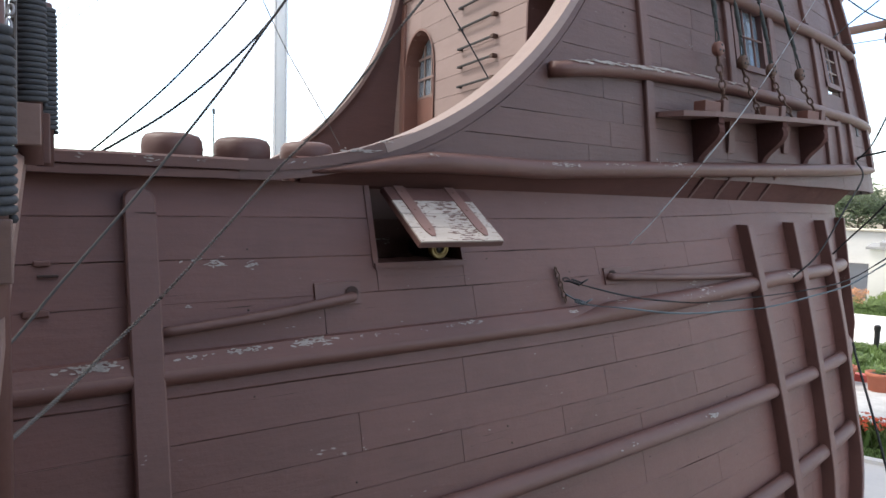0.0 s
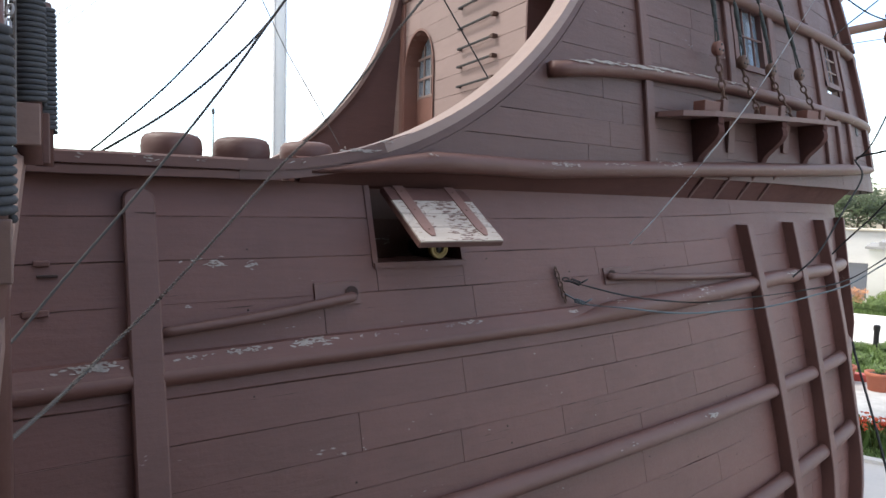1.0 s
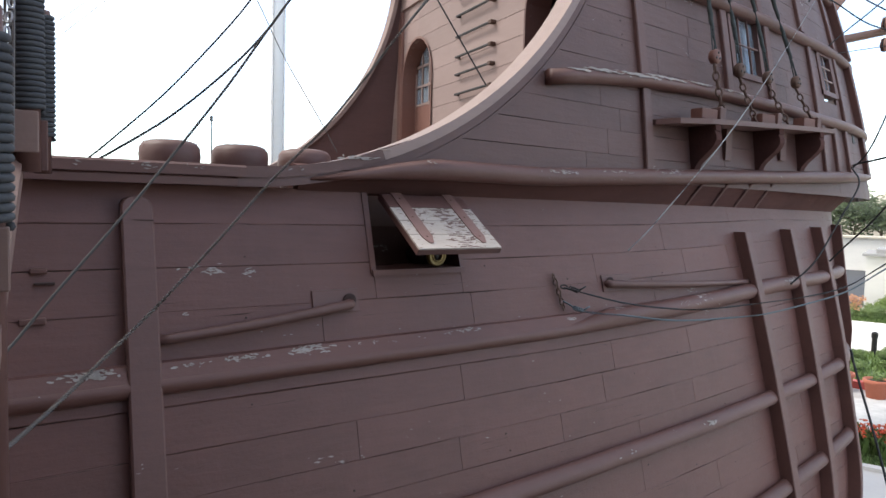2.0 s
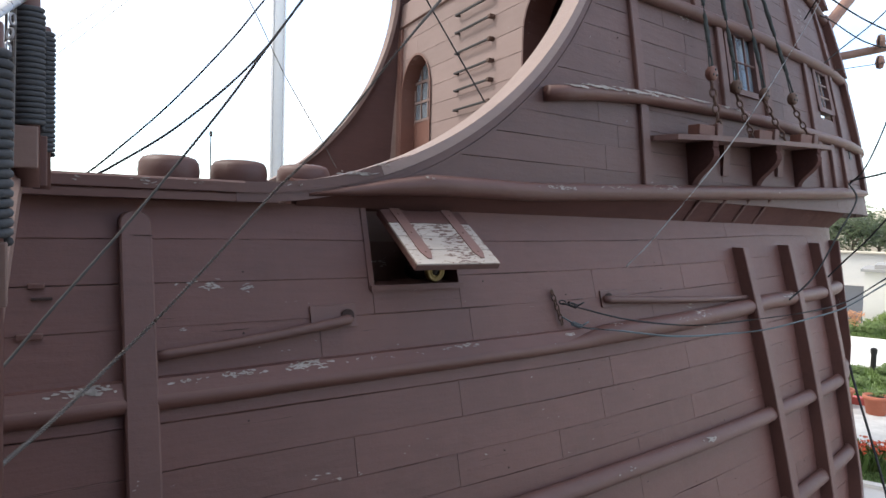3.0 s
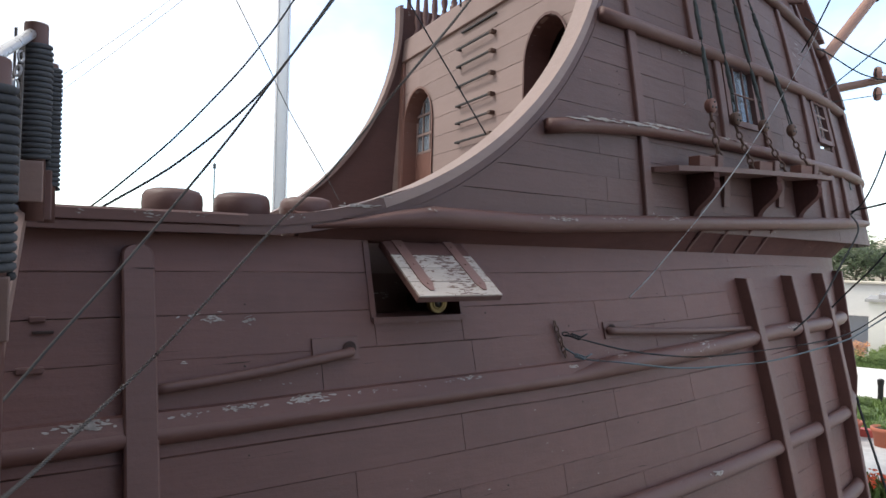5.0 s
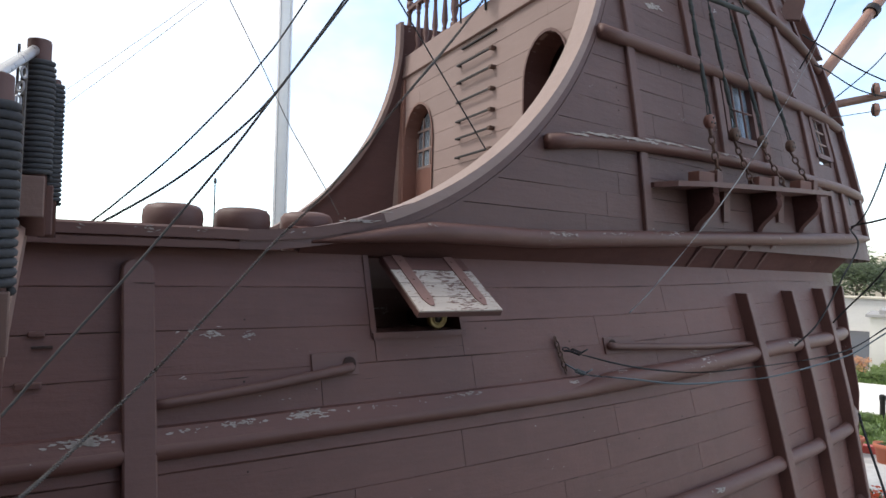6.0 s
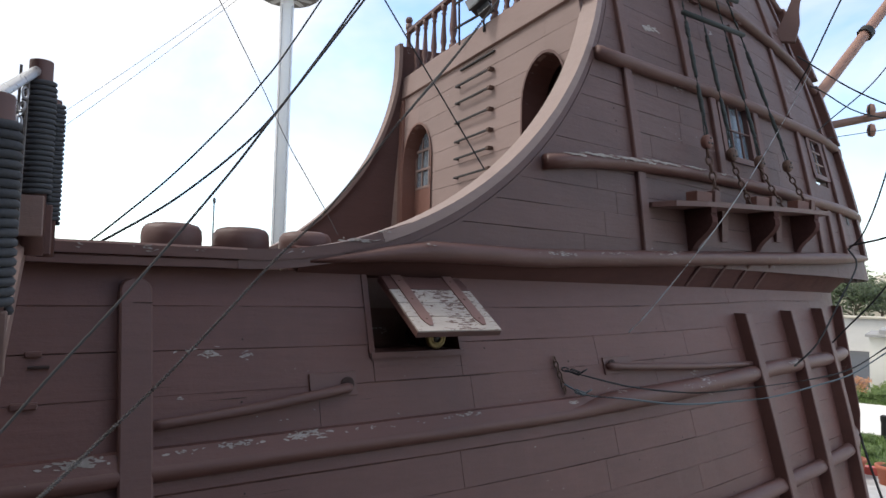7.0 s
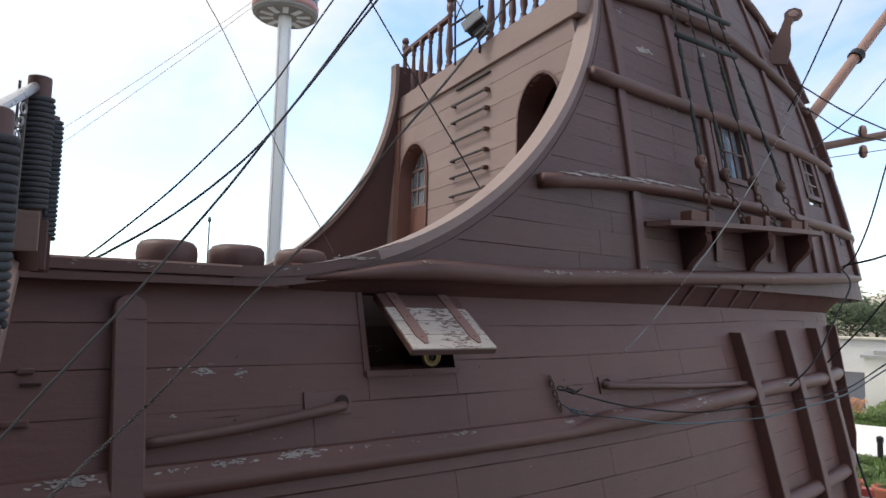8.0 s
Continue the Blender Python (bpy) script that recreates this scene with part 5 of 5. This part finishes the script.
part("roof", yaw_box(74.7, 80.3, -30.3, 40.3, 3.05, 3.2), M_CREAM, long_hall)
for k in range(14):
    v = -26 + 4.6 * k
    wn = part("window", yaw_box(74.93, 75.0, v, v + 1.3, 0.9, 2.1), M_BLACK, long_hall)
    part("sill", yaw_box(74.88, 75.0, v - 0.1, v + 1.4, 0.82, 0.9), M_CREAM, wn)
for u, v, w, h, lab in ((128, -2.0, 22, 9.3, "pale cream building on the rise behind the trees"), (150, 16.0, 16, 8.6, "low pale far building behind the trees")):
    far = thing("building", lab, "building")
    part("wall", yaw_box(u, u + 12, v - w / 2, v + w / 2, 0.0, h * 0.8), M_CREAM, far)
    part("roof", rings([[OUT * (u + du) + ACROSS * (v + dv) + Vector((0, 0, GZ + h * z)) for du, dv in ((-0.5, -w / 2), (12.5, -w / 2), (12.5, w / 2), (-0.5, w / 2))] if z < 0.9 else
                        [OUT * (u + du) + ACROSS * (v + dv) + Vector((0, 0, GZ + h * z)) for du, dv in ((5, -w / 4), (7, -w / 4), (7, w / 4), (5, w / 4))] for z in (0.8, 1.0)]), M_CREAM, far)
    for k in range(5):
        part("window", yaw_box(u - 0.06, u, v - w / 2 + 1.5 + k * w / 5.5, v - w / 2 + 2.9 + k * w / 5.5, h * 0.35, h * 0.55), M_ROOFTILE, far)

# two unseen walls, added to keep sky light off the left hull
tagged(part("wall_west", box(-1.5, -1.35, -7.0, 4.2, GZ, 6.5), M_UPPER), "unseen dark boarded wall added to shade the left hull", "wall", kind="structure")
tagged(part("wall_south", box(-1.35, 3.2, -3.4, -3.25, GZ, 3.2), M_DECK), "unseen boarded wall added behind the landing to shade the hull", "wall", kind="structure")

# flaked paint on the timbers


def on_wale(x, z):
    """The sloping face of the ledge above the upper wale, and the round further on."""
    if x > 4.7:
        return low_y(x, wale_z(x)) - 0.035 - 0.117 * math.sqrt(max(0.0, 1 - min(1.0, ((z - wale_z(x) - 0.005) / 0.102) ** 2)))
    k = min(1.0, max(0.0, (z - wale_z(x) - 0.004) / 0.078))
    return low_y(x, wale_z(x)) - 0.089 + 0.049 * k


on_wale2 = lambda x, z: low_y(x, wale2_z(x)) - 0.085 * 1.05 * 0.75 - 0.085 * math.sqrt(max(0.0, 1 - min(1.0, ((z - wale2_z(x)) / 0.085) ** 2)))
on_mould = lambda x, z: up_y(x, mould_z(x)) - 0.088 * 1.1 * 0.75 - 0.097 * math.sqrt(max(0.0, 1 - min(1.0, ((z - mould_z(x)) / 0.088) ** 2)))
on_r1 = lambda x, z: up_y(x, R1(x)) - 0.080 * 1.1 * 0.52 - 0.099 * math.sqrt(max(0.0, 1 - min(1.0, ((z - R1(x)) / 0.085) ** 2)))
on_cap = lambda x, z: plan(x) - 0.136
PATCHES = [(on_wale, 0.36, -1.030, 0.34, 0.05, 60, 0.026), (on_wale, 1.28, -1.020, 0.34, 0.035, 34, 0.022), (on_wale, 1.74, -1.010, 0.36, 0.06, 64, 0.024), (on_wale, 3.15, -1.000, 0.40, 0.03, 30, 0.020),
           (on_wale, 4.45, -1.000, 0.14, 0.03, 16, 0.026), (on_wale, 0.95, -1.030, 0.3, 0.03, 16, 0.018), (on_wale, 9.0, -0.850, 0.4, 0.04, 16, 0.04), (on_wale, 2.4, -1.020, 0.8, 0.03, 16, 0.014),
           (on_wale2, 6.33, -2.23, 0.30, 0.05, 12, 0.035), (on_wale2, 4.9, -2.26, 0.3, 0.04, 7, 0.02), (on_wale2, 2.6, -2.31, 0.9, 0.05, 7, 0.016),
           (low_y, 1.14, -0.455, 0.11, 0.07, 22, 0.022), (low_y, 1.38, -0.475, 0.11, 0.05, 22, 0.018), (low_y, 0.98, -0.43, 0.2, 0.02, 6, 0.02), (low_y, 0.93, -0.73, 0.12, 0.03, 5, 0.015), (low_y, 1.6, -0.9, 0.5, 0.1, 5, 0.012),
           (low_y, 2.3, -1.75, 1.6, 0.8, 14, 0.010), (low_y, 4.2, -1.7, 2.0, 1.0, 16, 0.010), (low_y, 3.0, -0.9, 3.0, 0.6, 14, 0.008),
           (on_mould, 4.38, 0.385, 0.46, 0.04, 40, 0.024), (on_mould, 5.35, 0.43, 0.5, 0.03, 12, 0.03), (on_mould, 2.87, 0.38, 0.10, 0.03, 6, 0.02), (on_mould, 6.0, 0.46, 0.3, 0.03, 5, 0.025),
           (on_r1, 5.15, 1.465, 0.5, 0.03, 60, 0.04), (on_r1, 5.7, 1.50, 0.6, 0.025, 60, 0.04), (on_r1, 4.75, 1.42, 0.3, 0.03, 30, 0.035), (on_r1, 6.3, 1.545, 0.7, 0.025, 50, 0.04), (on_r1, 6.95, 1.575, 0.6, 0.025, 40, 0.04), (on_r1, 7.6, 1.58, 0.6, 0.025, 14, 0.04),
           (up_y, 6.62, 3.36, 0.34, 0.12, 26, 0.07), (up_y, 11.0, 3.5, 0.4, 0.5, 12, 0.05), (up_y, 6.9, 1.95, 0.1, 0.03, 4, 0.03),
           (lambda x, z: up_y(x, z) - 0.031, 2.22, 0.385, 0.34, 0.03, 20, 0.03), (lambda x, z: up_y(x, z) - 0.031, 2.5, 0.47, 0.16, 0.03, 8, 0.025), (lambda x, z: up_y(x, z) - 0.031, 1.75, 0.27, 0.12, 0.03, 6, 0.02), (on_cap, 0.72, 0.235, 0.14, 0.05, 10, 0.022), (on_cap, 1.02, 0.24, 0.14, 0.04, 5, 0.016), (on_cap, 0.30, 0.23, 0.1, 0.05, 5, 0.015)]
for i, (fy, x, z, w, h, count, size) in enumerate(PATCHES):
    part("flaked_paint", flakes(fy, x, z, w, h, int(count * 0.8), 40 + i, 0.003, size * 0.85), M_FLAKE, hull if fy is low_y else castle, "pale flaked old paint")["kind"] = "stuff"



def crack(fy, x0, x1, z, seed, along_y=None, rise=None):
    """An open seam: a dark ragged line of changing width in the paint."""
    n = max(4, int((x1 - x0) / 0.03))
    verts, faces = [], []
    for i in range(n + 1):
        x = x0 + (x1 - x0) * i / n
        k = noise.noise(Vector((x * 9.0, seed * 1.7, 2.0)))
        fade = min(1.0, 8 * i / n, 8 * (n - i) / n)
        w = fade * max(0.0002, 0.0006 + 0.0030 * k)
        zz = z + (rise(x) if rise else 0.0) + 0.006 * noise.noise(Vector((x * 2.2, seed * 3.1, 7.0))) + 0.003 * noise.noise(Vector((x * 11.0, seed, 4.0)))
        for s in (-1, 1):
            verts.append(Vector((x, fy(x, zz) - 0.0035, zz + s * w)) if along_y is None else Vector((along_y + askew(x), x, zz + s * w)))
    for i in range(n):
        faces.append((2 * i, 2 * i + 2, 2 * i + 3, 2 * i + 1))
    return verts, faces


rnd = random.Random(31)
low_cracks, up_cracks, wall_cracks = [], [], []
for rows, fy, store, lo, hi in ((ROWS_LOW[1:14], low_y, low_cracks, 0.0, 12.0), (ROWS_UP[1:-1], up_y, up_cracks, None, 12.0)):
    for z in rows:
        x = 0.0 if lo is not None else sweep_x(z) + 0.35
        while x < hi:
            x1 = x + rnd.uniform(0.3, 1.5)
            clear_of_port = not (fy is low_y and z > -0.45 and x < PORT[1] and x1 > PORT[0])
            clear_of_glass = fy is low_y or all(not (w[2] < z < w[3] and x < w[1] and x1 > w[0]) for w in WINDOWS)
            if clear_of_port and clear_of_glass:
                store.append(crack(fy, x, min(x1, hi), z, rnd.random() * 50, rise=sheer if fy is low_y else None))
            x = x1 + rnd.uniform(0.1, 0.9)
    for _ in range(26):
        x = rnd.uniform(0.3, 8.0) if fy is low_y else rnd.uniform(5.8, 10.5)
        z = rnd.uniform(-3.0, -0.5) if fy is low_y else rnd.uniform(0.5, 4.0)
        if fy is up_y and x < sweep_x(z) + 0.4 or fy is up_y and any(w[2] < z < w[3] and w[0] - 0.6 < x < w[1] for w in WINDOWS):
            continue
        store.append(crack(fy, x, x + rnd.uniform(0.15, 0.5), z, rnd.random() * 50))
for z in HEIGHTS[3:-1]:
    y = 7.15
    while y < 9.75:
        y1 = min(9.85, y + rnd.uniform(0.3, 1.0))
        wall_cracks.append(crack(None, y, y1, z, rnd.random() * 50, WX - 0.004))
        y = y1 + rnd.uniform(0.1, 0.4)
for store, host in ((low_cracks, hull), (up_cracks, castle), (wall_cracks, aft)):
    part("seam_cracks", join(*store), M_SEAM, host, "dark ragged open seams")["kind"] = "stuff"

nails = []
rnd = random.Random(23)
for fy, rows, xs in ((low_y, ROWS_LOW[:12], (1.35, 2.05, 3.5, 4.55, 5.3, 6.1, 6.9, 8.7)), (up_y, ROWS_UP[:14], (6.6, 7.1, 8.3, 9.8, 5.6))):
    for x in xs:
        for za, zb in zip(rows[:-1], rows[1:]):
            for z in (za + (zb - za) * 0.22, za + (zb - za) * 0.78):
                if rnd.random() < 0.16 and (fy is low_y or x > sweep_x(z) + 0.4):
                    xx = x + rnd.uniform(-0.03, 0.03)
                    nails.append(lathe([(0.009, -0.002), (0.007, 0.003), (0.001, 0.004)], 6, Matrix.Translation((xx, fy(xx, z), z)) @ pose(0, 0, 0, 90)))
part("nail_heads", join(*nails), M_SEAM, hull, "small dark nail heads")["kind"] = "stuff"

# strakes of the hull and of the forecastle, last
def seam_line(z):
    return (lambda x: z) if z > 0 else (lambda x: z + sheer(x))


rnd = random.Random(11)
for j in range(len(ROWS_LOW) - 1):
    hi, lo = ROWS_LOW[j], ROWS_LOW[j + 1]
    cutsx = [-3.4]
    x = -3.4 + rnd.uniform(2.2, 4.2)
    while x < 12.8:
        cutsx.append(x)
        x += rnd.uniform(2.6, 4.6)
    cutsx.append(14.1)
    fixed = {2: (PORT[0], 3.24, 6.6), 3: (1.9, 5.9), 5: (3.1, 5.02), 7: (3.0, 6.3), 9: (5.2,)}.get(j, ())
    cutsx = sorted([q for q in cutsx if all(abs(q - f) > 0.85 for f in fixed)] + list(fixed))
    if j in (0, 1):
        cutsx = [c for c in cutsx if c < PORT[0] - 0.5 or c > PORT[1] + 0.5] + [PORT[0], PORT[1]]
        cutsx.sort()
    for k in range(len(cutsx) - 1):
        if j in (0, 1) and abs(cutsx[k] - PORT[0]) < 1e-6:
            continue
        below_port = j == 2 and abs(cutsx[k] - PORT[0]) < 1e-6
        part("plank", plank(low_y, cutsx[k], cutsx[k + 1], seam_line(lo), seam_line(-0.53 if below_port else hi), 0.0, 0.03, j * 17 + 3, 0.4, rnd.choice((0.001, 0.0015, 0.002, 0.0035))), M_HULL, hull)
for j in range(len(ROWS_UP) - 1):
    z0, z1 = ROWS_UP[j], ROWS_UP[j + 1]
    wins = [w for w in WINDOWS if w[2] < z1 - 0.01 and w[3] > z0 + 0.01]
    stops = [edge_x]
    x = sweep_x(z0) + rnd.uniform(1.4, 3.0)
    marks = []
    while x < 13.0:
        if all(x < w[0] - 0.3 or x > w[1] + 0.3 for w in wins):
            marks.append((x, x))
        x += rnd.uniform(2.2, 3.8)
    marks += [(w[0], w[1]) for w in wins]
    marks.sort()
    start = edge_x
    for a, b in marks + [(up_end, up_end)]:
        part("plank", plank(up_y, start, a, z0, z1, 0.0, 0.03, j * 13 + 200, 0.45, rnd.choice((0.001, 0.001, 0.002, 0.003))), M_UPPER, castle)
        start = b
